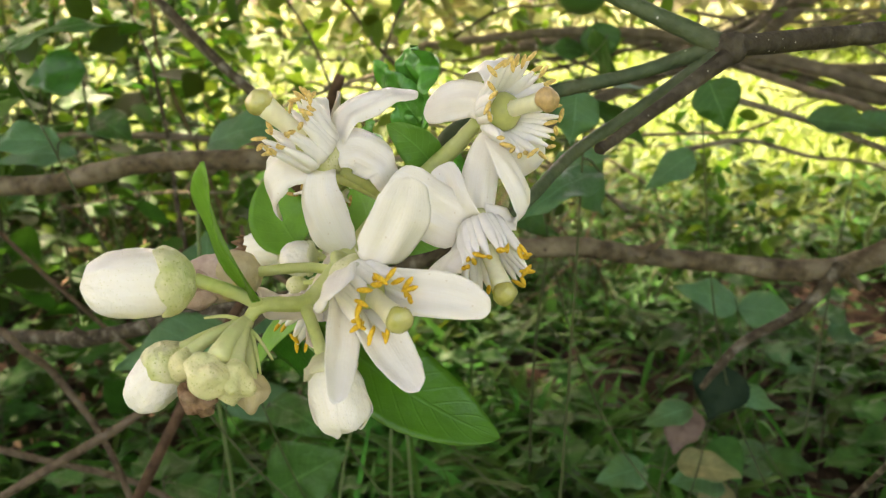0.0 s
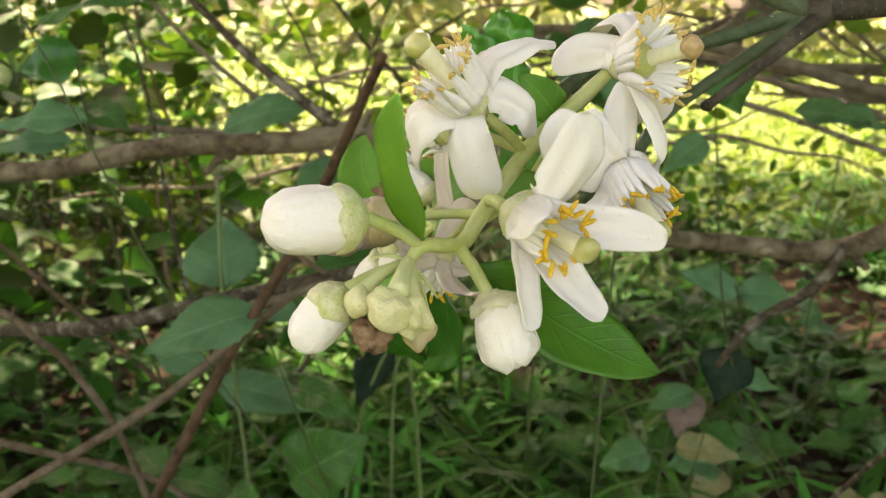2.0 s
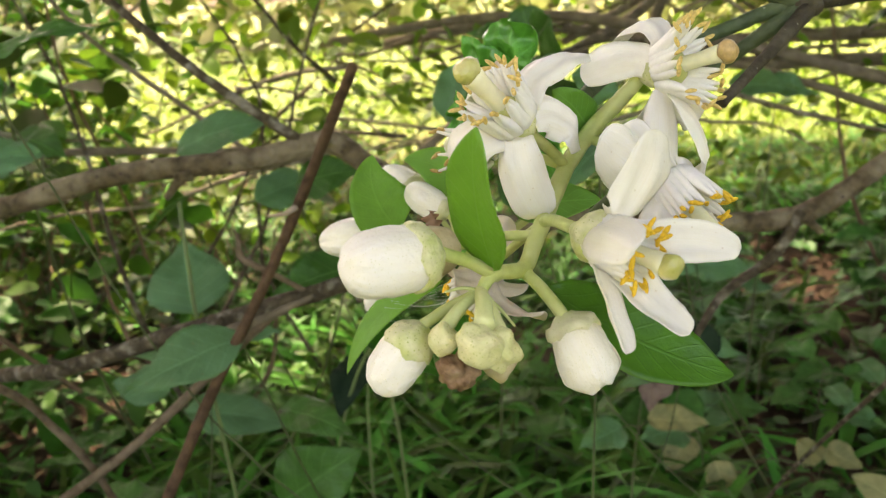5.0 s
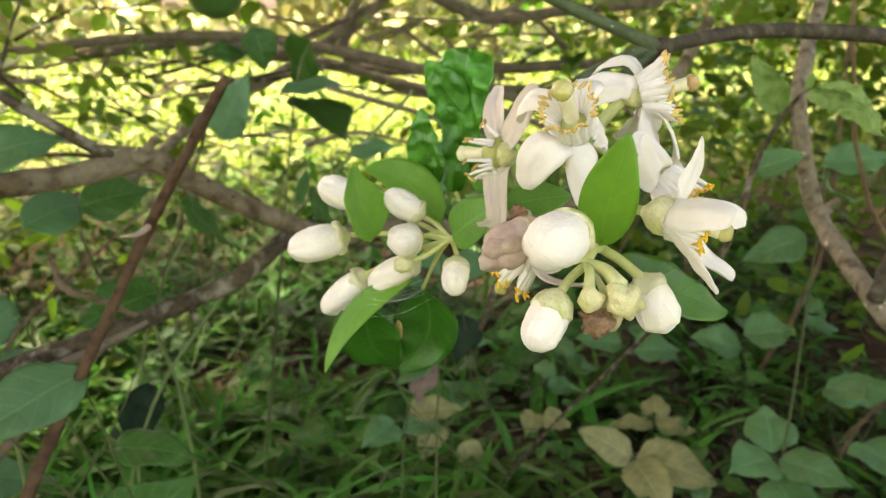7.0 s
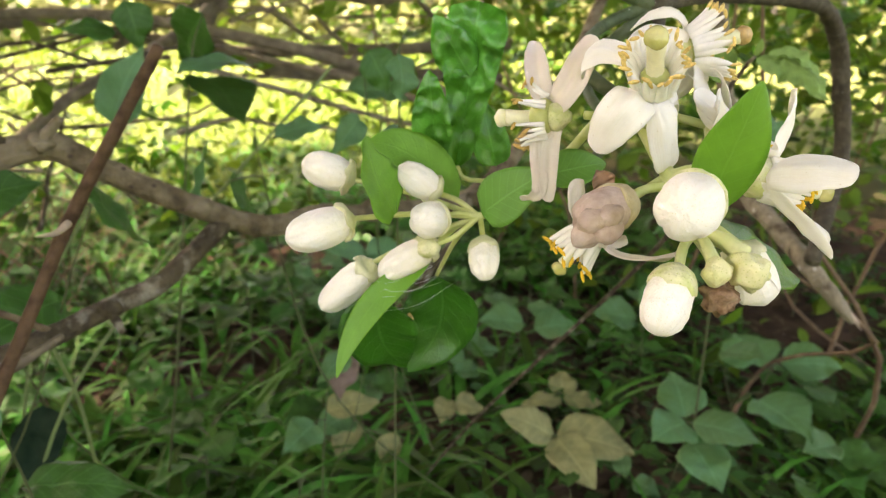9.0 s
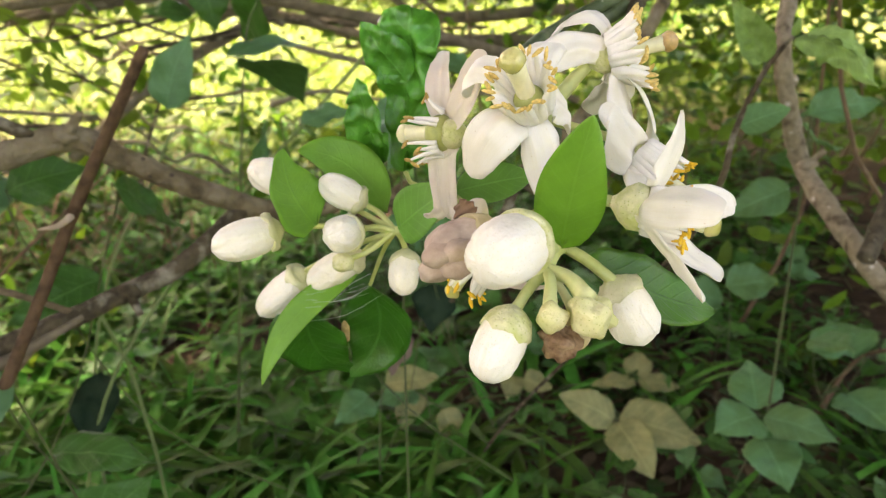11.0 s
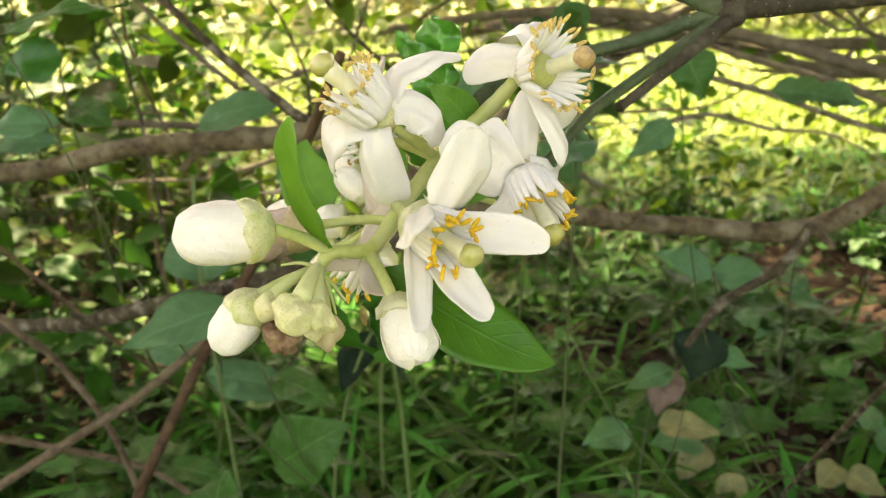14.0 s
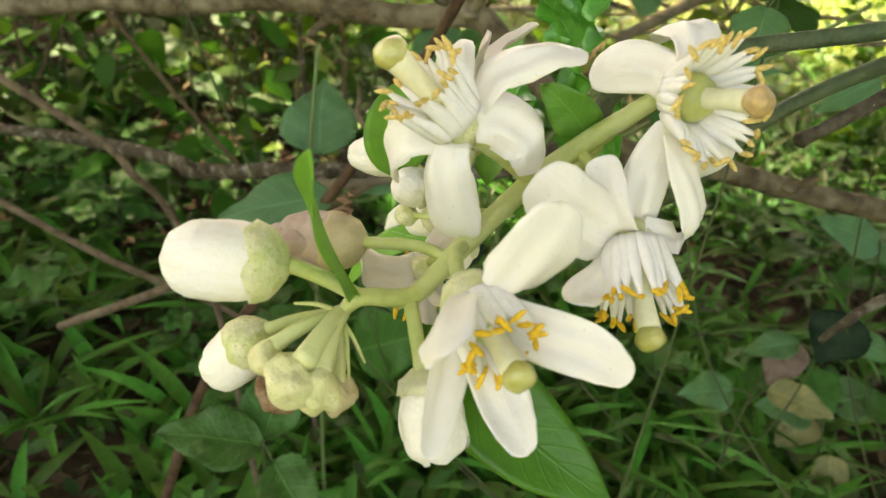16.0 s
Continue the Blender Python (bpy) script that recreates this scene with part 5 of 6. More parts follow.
leaf(sprig, (-0.0612, 0.2440, 0.7590), (-0.0692, 0.2248, 0.8105), (-0.77, -0.64, 0.15), 0.0128, YOUNG_LEAF, via=(-0.0680, 0.2330, 0.7850), label="bright young green leaf", wave=0.0012, waves=1.6)
leaf(sprig, (-0.0430, 0.2520, 0.7480), (0.0216, 0.2336, 0.7146), (0.3, -0.76, 0.58), 0.0155, CITRUS_LEAF, via=(-0.010, 0.2405, 0.7275), label="glossy dark green leaf", wave=0.0008)
leaf(sprig, (-0.0050, 0.3200, 0.7885), (-0.0243, 0.3077, 0.8096), (-0.1, -0.9, 0.3), 0.0085, MID_LEAF, via=(-0.0130, 0.3130, 0.8000), label="small curled green leaf", wave=0.001)


# ---- blistered leaves behind the flowers ----
blister = thing("blistered_leaf", (-0.0280, 0.4350, 0.7413), "crinkled blistered green leaf with scarred edges", "leaf")


def lobed_profile(u):
    return np.interp(u, [0, 0.08, 0.3, 0.6, 0.82, 0.95, 1.0], [0.12, 0.45, 0.62, 0.85, 1.0, 0.85, 0.25])


leaf(blister, (-0.0129, 0.4264, 0.7401), (-0.0190, 0.4075, 0.8345), (-0.72, -0.66, 0.2), 0.0178, BLISTER, via=(-0.0175, 0.4140, 0.7922), profile=lobed_profile, name="blade", n=50, nv=29, bumpy=0.0080, bump_scale=120, cup=0.35, wave=0.003, waves=4)
leaf(blister, (-0.0190, 0.4130, 0.7950), (-0.0440, 0.4170, 0.8270), (-0.72, -0.66, 0.2), 0.0125, BLISTER, name="upper_lobe", n=30, nv=17, bumpy=0.0060, bump_scale=130, cup=-0.4, wave=0.002, waves=3, profile=ovate_profile, rib=False)
leaf(blister, (-0.0285, 0.4270, 0.7480), (-0.0478, 0.4150, 0.7992), (-0.75, -0.62, 0.1), 0.0120, BLISTER, name="curled_edge", n=36, nv=17, bumpy=0.0065, bump_scale=140, cup=0.5, wave=0.002, waves=4)
leaf(blister, (0.0074, 0.4131, 0.7400), (0.0004, 0.4211, 0.7803), (-0.72, -0.66, 0.2), 0.0110, BLISTER, name="lower_lobe", n=24, nv=13, bumpy=0.004, cup=0.3, profile=ovate_profile)
part("leaf_stalk", tube([(-0.0129, 0.4264, 0.7401, 0.0014), (-0.010, 0.418, 0.733, 0.0014), (0.0085, 0.385, 0.7365, 0.0016)], None, 6, 4), PEDICEL, blister)


# ---- second sprig, of buds ----
G = (-0.0579, 0.3654, 0.7299)
budsprig = thing("bud_sprig", (-0.004, 0.335, 0.785), "citrus sprig of small white buds and green leaves", "blossom")
part("main_stem", tube([(*G, 0.0020), (-0.036, 0.362, 0.7330, 0.0022), (-0.016, 0.352, 0.752, 0.0024), (-0.004, 0.335, 0.779, 0.0026), (-0.003, 0.326, 0.790, 0.0026)], None, 10, 6), PEDICEL, budsprig, "pale green stem")
for neck, end, wide, share, lab in (
        ((-0.0697, 0.4521, 0.7349), (-0.0894, 0.4752, 0.7441), 0.0225, 0.15, "white oval bud behind a leaf"),
        ((-0.0583, 0.3936, 0.7364), (-0.0798, 0.4033, 0.7514), 0.0178, 0.22, "small ivory bud"),
        ((-0.0946, 0.4215, 0.7230), (-0.1300, 0.4319, 0.7152), 0.0228, 0.18, "white bud with ribbed petals"),
        ((-0.0710, 0.3800, 0.7285), (-0.0905, 0.3765, 0.7300), 0.0200, 0.25, "small round ivory bud"),
        ((-0.0660, 0.3860, 0.7130), (-0.0875, 0.4090, 0.6930), 0.0178, 0.20, "small ivory bud"),
        ((-0.0851, 0.4162, 0.6979), (-0.1053, 0.4377, 0.6692), 0.0192, 0.16, "white pointed bud"),
        ((-0.0490, 0.3700, 0.7160), (-0.0600, 0.3570, 0.6985), 0.0170, 0.30, "small hanging ivory bud")):
    mid = (V(*G) + V(*neck)) / 2 + V(0, 0, 0.002)
    stalk(budsprig, [G, mid, neck], 0.0015)
    bud(budsprig, neck, end, wide, lab, share, seed=neck[0] * 90, ridge=0.30, green=PALE_CALYX, taper=0.32)
part("small_bud", blob((-0.0822, 0.3766, 0.7150), (0.0058, 0.0058, 0.0050), 16, 10, 0.0008, 2.0), CALYX, budsprig, "small pale green bud")
stalk(budsprig, [G, (-0.070, 0.371, 0.720), (-0.0790, 0.3755, 0.7165)], 0.0013)
leaf(budsprig, (-0.0850, 0.3990, 0.7290), (-0.0965, 0.4080, 0.7690), (0.30, -0.92, 0.2), 0.0175, YOUNG_LEAF, via=(-0.0965, 0.4010, 0.7490), label="young green leaf", profile=ovate_profile, wave=0.001)
leaf(budsprig, (-0.0480, 0.3900, 0.7310), (-0.0785, 0.4300, 0.7610), (-0.5, -0.55, 0.65), 0.0150, YOUNG_LEAF, label="light green leaf spread behind a bud", via=(-0.054, 0.420, 0.752))
leaf(budsprig, (-0.0570, 0.3640, 0.7310), (-0.0430, 0.3340, 0.7575), (-0.72, -0.45, 0.45), 0.0135, MID_LEAF, label="smooth mid-green leaf", profile=ovate_profile)
leaf(budsprig, (-0.0340, 0.3480, 0.7500), (0.0050, 0.3340, 0.7550), (-0.55, -0.65, 0.5), 0.0110, MID_LEAF, label="smooth mid-green leaf")
leaf(budsprig, (-0.0640, 0.3930, 0.7000), (-0.1210, 0.4030, 0.6450), (-0.60, -0.70, 0.35), 0.0080, YOUNG_LEAF, label="narrow light green leaf folded downwards", via=(-0.0985, 0.4020, 0.6800))
torn = leaf(budsprig, (-0.0560, 0.3970, 0.6890), (-0.0640, 0.4110, 0.6270), (-0.72, -0.68, 0.15), 0.0215, DARK_LEAF, via=(-0.0500, 0.4000, 0.6560), label="broad dark green leaf torn in two", profile=ovate_profile, cup=0.25, wave=0.0015, rib=False)
part("torn_lobe", sheet(bez((-0.0920, 0.4030, 0.6830), (-0.0960, 0.4080, 0.6520), (-0.0600, 0.4130, 0.6290), n=20), V(-0.72, -0.68, 0.15), 0.0215, ovate_profile, 11, 0.2, 0.0004, 0.0015), DARK_LEAF, torn)
part("leaf_scar", blob((-0.0690, 0.4040, 0.6610), (0.0022, 0.0012, 0.0060), 10, 9, 0.0022, 5.0), LEAF_SCAR, budsprig, "tan dry edge of a chewed hole")
part("leaf_stalk", tube([(*G, 0.0014), (-0.054, 0.385, 0.712, 0.0013), (-0.0560, 0.3970, 0.6890, 0.0011)], None, 6, 4), PEDICEL, budsprig)
for i in range(10):
    a = V(-0.092, 0.399, 0.688) + V(*rng.normal(0, 0.004, 3))
    b = V(-0.058, 0.398, 0.690) + V(*rng.normal(0, 0.006, 3))
    part("web_strand", tube([a, (a + b) / 2 + V(0, 0, rng.uniform(-0.008, 0.0)), b], 0.00006, 4, 3), WEB, budsprig)


# ---- young shoot at the arched limb ----
shoot = thing("young_shoot", (0.46, 0.98, 0.0), "young citrus shoot with pale curled chewed leaves", "shoot")
part("stem", tube([(0.46, 0.98, -0.01, 0.0026), (0.40, 0.78, 0.25, 0.0024), (0.335, 0.50, 0.58, 0.0026), (0.318, 0.4441, 0.6679, 0.0030), (0.3366, 0.4472, 0.7147, 0.0026), (0.3530, 0.4405, 0.7598, 0.0023), (0.3629, 0.4301, 0.7856, 0.0019), (0.3665, 0.4240, 0.7950, 0.0014)], None, 8, 6, 0.08), DARK_BARK, shoot)
leaf(shoot, (0.3800, 0.4560, 0.7700), (0.3610, 0.4810, 0.8225), (-0.72, -0.60, 0.2), 0.0150, PALE_LEAF, via=(0.3700, 0.4680, 0.7953), label="pale crinkled young leaf", profile=ovate_profile, bumpy=0.0060, bump_scale=120, cup=0.75, wave=0.004, waves=3, n=34, nv=17)
part("leaf_stalk", tube([(0.3530, 0.4405, 0.7598, 0.0012), (0.3680, 0.4480, 0.7650, 0.0011), (0.3800, 0.4560, 0.7705, 0.0010)], None, 6, 2), GREEN_BARK, shoot)
rolled = leaf(shoot, (0.3672, 0.4227, 0.7870), (0.3909, 0.3609, 0.7567), (-0.70, -0.45, 0.55), 0.0170, PALE_LEAF, via=(0.3815, 0.3930, 0.7893), label="pale rolled young leaf with torn edge", bumpy=0.006, bump_scale=110, cup=-0.55, wave=0.004, waves=4, n=40, nv=19)
part("rolled_margin", sheet(bez((0.3700, 0.4150, 0.7950), (0.3790, 0.3900, 0.8060), (0.3880, 0.3700, 0.7740), n=24), V(-0.55, -0.35, 0.75), 0.0075, leaf_profile, 9, 0.6, 0.0004, 0.002, 4.0, bumpy=0.003, bump_scale=160), PALE_LEAF, rolled)
leaf(shoot, (0.3665, 0.4240, 0.7950), (0.3620, 0.4180, 0.8110), (-0.7, -0.7, 0.1), 0.0040, PALE_LEAF, label="small pale leaf bud")
leaf(shoot, (0.3400, 0.4460, 0.7200), (0.3635, 0.4148, 0.7374), (-0.6, -0.6, 0.5), 0.0140, WEED, label="dull shaded leaf with holes", profile=ovate_profile)

fruit = thing("green_fruit", (0.2, 1.60, 0.872), "round dark green citrus fruit hanging from a twig", "fruit")
part("rind", blob((0.2, 1.60, 0.885), (0.055, 0.055, 0.053), 28, 18, 0.0012, 3.0, scale=90), FRUIT, fruit)
part("fruit_stalk", tube([(0.2, 1.60, 0.935, 0.004), (0.21, 1.63, 0.97, 0.004), (0.25, 1.70, 1.05, 0.006)], None, 8, 4), GREEN_BARK, fruit)


# ---- single weeds ----
def sprout(at, leaves, label, mat, stem_r=0.0011, name="broadleaf_weed"):
    """A weed: a stem from the ground at `at`, and leaves given as (base, tip, way the upper face looks, half width[, material])."""
    w = thing(name, at, label, "weed")
    at = V(*at)
    tops = np.array([l[0] for l in leaves])
    mean, top = tops.mean(axis=0), tops[np.argmax(tops[:, 2])]
    lean = np.random.default_rng(int(abs(at[0] * 977 + at[1] * 313) * 100)).uniform(-1, 1, 2) * V(0.75, 0.25) * mean[2] + V(0, 0.12) * mean[2]
    w.location = at + V(*lean, 0)
    at = at + V(*lean, 0)
    p = np.array([at - V(0, 0, 0.01), (at * 0.45 + mean * 0.55 - V(*lean, 0) * 0.18) * V(1, 1, 0) + V(0, 0, mean[2] * 0.52), mean * V(0.7, 0.7, 0.9) + top * V(0.3, 0.3, 0.1), top * 0.97 + mean * 0.03])
    cur = spline(p, 10)
    part("stem", tube(p, [stem_r * 1.3, stem_r, stem_r * 0.8, stem_r * 0.5], 7, 6, 0.1), WEED_STEM, w)
    for l in leaves:
        b, t, hint, half = V(*l[0]), V(*l[1]), l[2], l[3]
        m = l[4] if len(l) > 4 else mat
        ln = np.linalg.norm(t - b)
        yellow = m is YELLOWED
        leaf(w, b, t, hint, half, m, via=(b + t) / 2 + unit(hint) * ln * 0.10, profile=heart_profile if yellow else pointed_profile, cup=-0.12, fold=0.22, wave=0.0030, waves=2.2, n=36, nv=13, serrate=0.0 if yellow else 0.07, teeth=13, thick=0.0005, bumpy=0.0030, bump_scale=60, uneven=0.06, seed=10 * b[0] + 7 * b[2], rib=False)
        k = cur[np.argmin(np.linalg.norm(cur - b, axis=1))]
        part("leaf_stalk", tube([k, (k + b) / 2 + V(0, 0, 0.003), b], [0.0014, 0.0011, 0.0009], 6, 4), WEED_STEM, w)
    return w


def weed(at, leaves, label, mat=WEED, stem_r=0.0016, name="broadleaf_weed", group="", lean=(0, 0)):
    """A weed: one stem from the ground at `at`, and leaves (centre offset, direction, length, half width, hint, profile, material)."""
    w = thing(name, at, label, "weed", group)
    at = V(*at)
    top = max(V(*l[0])[2] for l in leaves)
    mean = np.mean([V(*l[0]) for l in leaves], axis=0)
    p = [at - V(0, 0, 0.01), at + V(mean[0] * 0.2 + lean[0], mean[1] * 0.2 + lean[1], top * 0.5), at + V(mean[0] * 0.8, mean[1] * 0.8, top * 0.97)]
    cur = spline(np.array(p), 8)
    part("stem", tube(np.array(p), [stem_r * 1.3, stem_r, stem_r * 0.6], 7, 6, 0.1), WEED_STEM, w)
    for l in leaves:
        c, d, ln, half, hint = V(*l[0]) + at, unit(l[1]), l[2], l[3], l[4]
        m = l[6] if len(l) > 6 else mat
        prof = ovate_profile if m is YELLOWED else pointed_profile
        b, t = c - d * ln / 2, c + d * ln / 2
        lf = leaf(w, b, t, hint, half * (1.0 if m is YELLOWED else 1.1), m, via=c + V(*hint) * ln * 0.07, profile=prof, cup=0.10, fold=0.20, wave=0.0034, waves=2.4, n=34, serrate=0.0 if m is YELLOWED else 0.09, teeth=11, thick=0.0005, bumpy=0.0036, bump_scale=55, uneven=0.08, seed=10 * c[0] + 7 * c[2], rib=False)
        k = cur[np.argmin(np.linalg.norm(cur - b, axis=1))]
        part("leaf_stalk", tube([k, (k + b) / 2 + V(0, 0, 0.004), b], [0.0016, 0.0012, 0.0009], 6, 4), WEED_STEM, w)
    return w


sprout((-0.31, 0.90, 0.0), [((-0.294, 0.805, 0.532), (-0.3075, 0.850, 0.604), (0.05, -0.82, 0.57), 0.046), ((-0.300, 0.86, 0.47), (-0.395, 0.88, 0.455), (0.0, -0.6, 0.8), 0.028), ((-0.285, 0.86, 0.49), (-0.215, 0.86, 0.475), (0.0, -0.6, 0.8), 0.026)],
       "grey-green broadleaf weed beside the dark branch", HOARY_LEAF)
sprout((-0.21, 0.70, 0.0), [((-0.222, 0.657, 0.563), (-0.325, 0.632, 0.530), (0.1, -0.70, 0.70), 0.027), ((-0.205, 0.705, 0.46), (-0.13, 0.66, 0.445), (0.1, -0.5, 0.85), 0.022, WEED_GREEN)],
       "tall weed with a wide grey-green leaf behind the dry stick", HOARY_LEAF)
sprout((-0.26, 0.93, 0.0), [((-0.296, 0.845, 0.703), (-0.186, 0.832, 0.729), (-0.05, -0.62, 0.78), 0.030), ((-0.235, 0.94, 0.62), (-0.150, 0.99, 0.632), (0.0, -0.75, 0.6), 0.028)],
       "weed with a long pale grey-green leaf over the bowed branch", HOARY_LEAF)
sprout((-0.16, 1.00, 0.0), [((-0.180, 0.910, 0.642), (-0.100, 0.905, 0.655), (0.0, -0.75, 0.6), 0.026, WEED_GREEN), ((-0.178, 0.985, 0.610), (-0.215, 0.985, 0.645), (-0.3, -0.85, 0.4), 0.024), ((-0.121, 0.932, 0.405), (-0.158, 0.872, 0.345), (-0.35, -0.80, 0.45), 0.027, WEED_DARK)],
       "weed with a crinkled leaf and a limp blackish leaf", HOARY_LEAF)
sprout((-0.33, 1.02, 0.0), [((-0.38, 1.00, 0.31), (-0.225, 1.04, 0.240), (0.05, -0.60, 0.80), 0.034), ((-0.40, 1.02, 0.33), (-0.49, 1.06, 0.335), (0.0, -0.6, 0.8), 0.032)],
       "low weed with long greyish leaves", HOARY_LEAF)
sprout((-0.16, 0.80, 0.0), [((-0.224, 0.750, 0.318), (-0.125, 0.710, 0.402), (0.15, -0.80, 0.55), 0.043), ((-0.17, 0.77, 0.25), (-0.10, 0.72, 0.22), (0.1, -0.5, 0.85), 0.026)],
       "weed with a broad deep green leaf", WEED_GREEN)
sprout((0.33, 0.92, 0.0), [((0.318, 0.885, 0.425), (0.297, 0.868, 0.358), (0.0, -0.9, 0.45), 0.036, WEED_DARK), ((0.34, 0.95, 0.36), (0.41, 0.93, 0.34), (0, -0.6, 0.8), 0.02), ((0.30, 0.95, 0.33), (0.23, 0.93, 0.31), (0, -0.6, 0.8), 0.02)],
       "weed with one blackened round leaf", WEED)
sprout((0.36, 1.00, 0.0), [((0.352, 0.97, 0.468), (0.262, 0.96, 0.500), (-0.05, -0.65, 0.75), 0.026), ((0.352, 0.97, 0.468), (0.430, 0.96, 0.460), (0.05, -0.65, 0.75), 0.028)],
       "weed with a pair of grey-green leaves under the branch", HOARY_LEAF)
sprout((0.615, 0.79, 0.0), [((0.611, 0.780, 0.136), (0.585, 0.678, 0.100), (-0.50, -0.38, 0.78), 0.036), ((0.620, 0.784, 0.138), (0.712, 0.688, 0.106), (-0.40, -0.34, 0.86), 0.043), ((0.608, 0.788, 0.140), (0.534, 0.842, 0.186), (-0.45, -0.40, 0.80), 0.030)],
       "creeper with three large yellowed leaflets", YELLOWED, stem_r=0.0015, name="yellowed_creeper")
sprout((0.84, 0.94, 0.0), [((0.835, 0.936, 0.062), (0.755, 0.975, 0.062), (-0.25, -0.30, 0.92), 0.020), ((0.840, 0.930, 0.062), (0.905, 0.880, 0.050), (-0.25, -0.30, 0.92), 0.024), ((0.845, 0.940, 0.070), (0.880, 0.972, 0.098), (-0.45, -0.45, 0.75), 0.030)],
       "creeper with three small yellowed leaflets", YELLOWED, stem_r=0.0014, name="yellowed_creeper")
sprout((0.76, 0.63, 0.0), [((0.763, 0.630, 0.182), (0.850, 0.712, 0.206), (-0.55, -0.45, 0.70), 0.044), ((0.748, 0.622, 0.180), (0.640, 0.622, 0.190), (-0.25, -0.35, 0.90), 0.042), ((0.755, 0.612, 0.182), (0.785, 0.505, 0.178), (-0.30, -0.25, 0.92), 0.038), ((0.745, 0.605, 0.150), (0.690, 0.520, 0.125), (-0.35, -0.35, 0.86), 0.046), ((0.775, 0.625, 0.12), (0.86, 0.60, 0.11), (-0.3, -0.3, 0.9), 0.035, WEED_GREEN)],
       "weed with fresh grey-green toothed leaves in a rosette", WEED)
sprout((1.00, 0.66, 0.0), [((1.035, 0.700, 0.195), (0.975, 0.595, 0.232), (-0.5, -0.4, 0.75), 0.036), ((1.02, 0.69, 0.18), (1.11, 0.66, 0.20), (-0.4, -0.4, 0.8), 0.034)],
       "weed with rounded dull green leaves", WEED)
# bare green stems of climbing weeds
for rows in ([(0.215, 0.860, 0.760), (0.197, 0.862, 0.742), (0.110, 0.870, 0.664), (0.055, 0.872, 0.615), (-0.040, 0.865, 0.530), (-0.13, 0.88, 0.40), (-0.18, 0.90, 0.20), (-0.19, 0.91, -0.01)],
             [(0.030, 1.06, 0.650), (-0.010, 1.06, 0.578), (-0.075, 1.05, 0.480), (-0.12, 1.05, 0.30), (-0.13, 1.05, -0.01)],
             [(-0.286, 0.775, 0.665), (-0.282, 0.752, 0.600), (-0.280, 0.745, 0.535), (-0.27, 0.75, 0.30), (-0.26, 0.76, -0.01)],
             [(-0.118, 0.90, 0.500), (-0.112, 0.896, 0.475), (-0.096, 0.90, 0.418), (-0.088, 0.90, 0.345), (-0.082, 0.90, 0.280), (-0.07, 0.91, -0.01)]):
    branch("weed_stem", [(*p, 0.0021) for p in rows], PALE_STEM, "slender pale green weed stem", 0.06, rows[0][0] * 40, 8, 6, "weed stems", "stem")
# the tall thin-stemmed weeds before the tangle
sprout((0.02, 0.95, 0.0), [((0.016, 1.019, 0.688), (0.050, 0.990, 0.778), (-0.70, -0.65, 0.2), 0.031), ((0.125, 0.990, 0.738), (0.250, 1.125, 0.650), (-0.42, -0.45, 0.79), 0.046), ((0.165, 1.090, 0.625), (0.204, 1.185, 0.535), (-0.45, -0.55, 0.70), 0.036), ((0.092, 1.002, 0.744), (0.258, 1.083, 0.738), (-0.35, -0.55, 0.75), 0.017), ((0.179, 1.096, 0.812), (0.196, 1.200, 0.740), (-0.55, -0.75, 0.25), 0.036, WEED_GREEN)],
       "tall thin-stemmed weed with drooping pointed leaves", HOARY_LEAF, stem_r=0.0018)
sprout((0.05, 0.83, 0.0), [((0.085, 0.782, 0.698), (0.148, 0.776, 0.707), (-0.4, -0.5, 0.75), 0.014), ((0.04, 0.80, 0.655), (0.10, 0.85, 0.60), (-0.5, -0.6, 0.6), 0.022, WEED_GREEN)],
       "thin weed with narrow grey-green leaves", HOARY_LEAF)
sprout((-0.09, 0.86, 0.0), [((-0.106, 0.777, 0.667), (-0.032, 0.825, 0.593), (-0.5, -0.5, 0.7), 0.020), ((-0.12, 0.83, 0.56), (-0.21, 0.80, 0.545), (-0.4, -0.7, 0.55), 0.032)],
       "weed with long glossy drooping leaves", WEED_GREEN)
sprout((0.25, 0.86, 0.0), [((0.245, 0.830, 0.778), (0.268, 0.822, 0.728), (-0.2, -0.95, 0.2), 0.026), ((0.24, 0.84, 0.70), (0.19, 0.83, 0.66), (-0.2, -0.8, 0.5), 0.018, HOARY_LEAF)],
       "thin weed with a hanging green leaf", WEED_GREEN)
sprout((0.09, 0.63, 0.0), [((0.106, 0.610, 0.727), (0.042, 0.540, 0.706), (-0.3, -0.75, 0.6), 0.019), ((0.082, 0.590, 0.793), (0.079, 0.586, 0.752), (0.2, -0.95, 0.2), 0.019)],
       "thin weed with dull grey-green leaves behind the blossom", HOARY_LEAF)
sprout((0.22, 1.45, 0.0), [((0.205, 1.404, 0.822), (0.221, 1.400, 0.742), (0.0, -0.95, 0.25), 0.036), ((0.19, 1.42, 0.77), (0.11, 1.44, 0.775), (0, -0.7, 0.7), 0.024)],
       "tall weed with a bright green hanging leaf", WEED_GREEN)
sprout((-0.60, 1.20, 0.0), [((-0.570, 1.125, 0.765), (-0.660, 1.115, 0.742), (0.2, -0.85, 0.5), 0.036, DARK_LEAF), ((-0.555, 1.040, 0.655), (-0.675, 1.035, 0.640), (0.1, -0.65, 0.75), 0.022, HOARY_LEAF), ((-0.58, 1.15, 0.69), (-0.50, 1.10, 0.66), (0.1, -0.7, 0.7), 0.030)],
       "tall shrubby weed with a dark rounded leaf", WEED_GREEN, stem_r=0.0022)
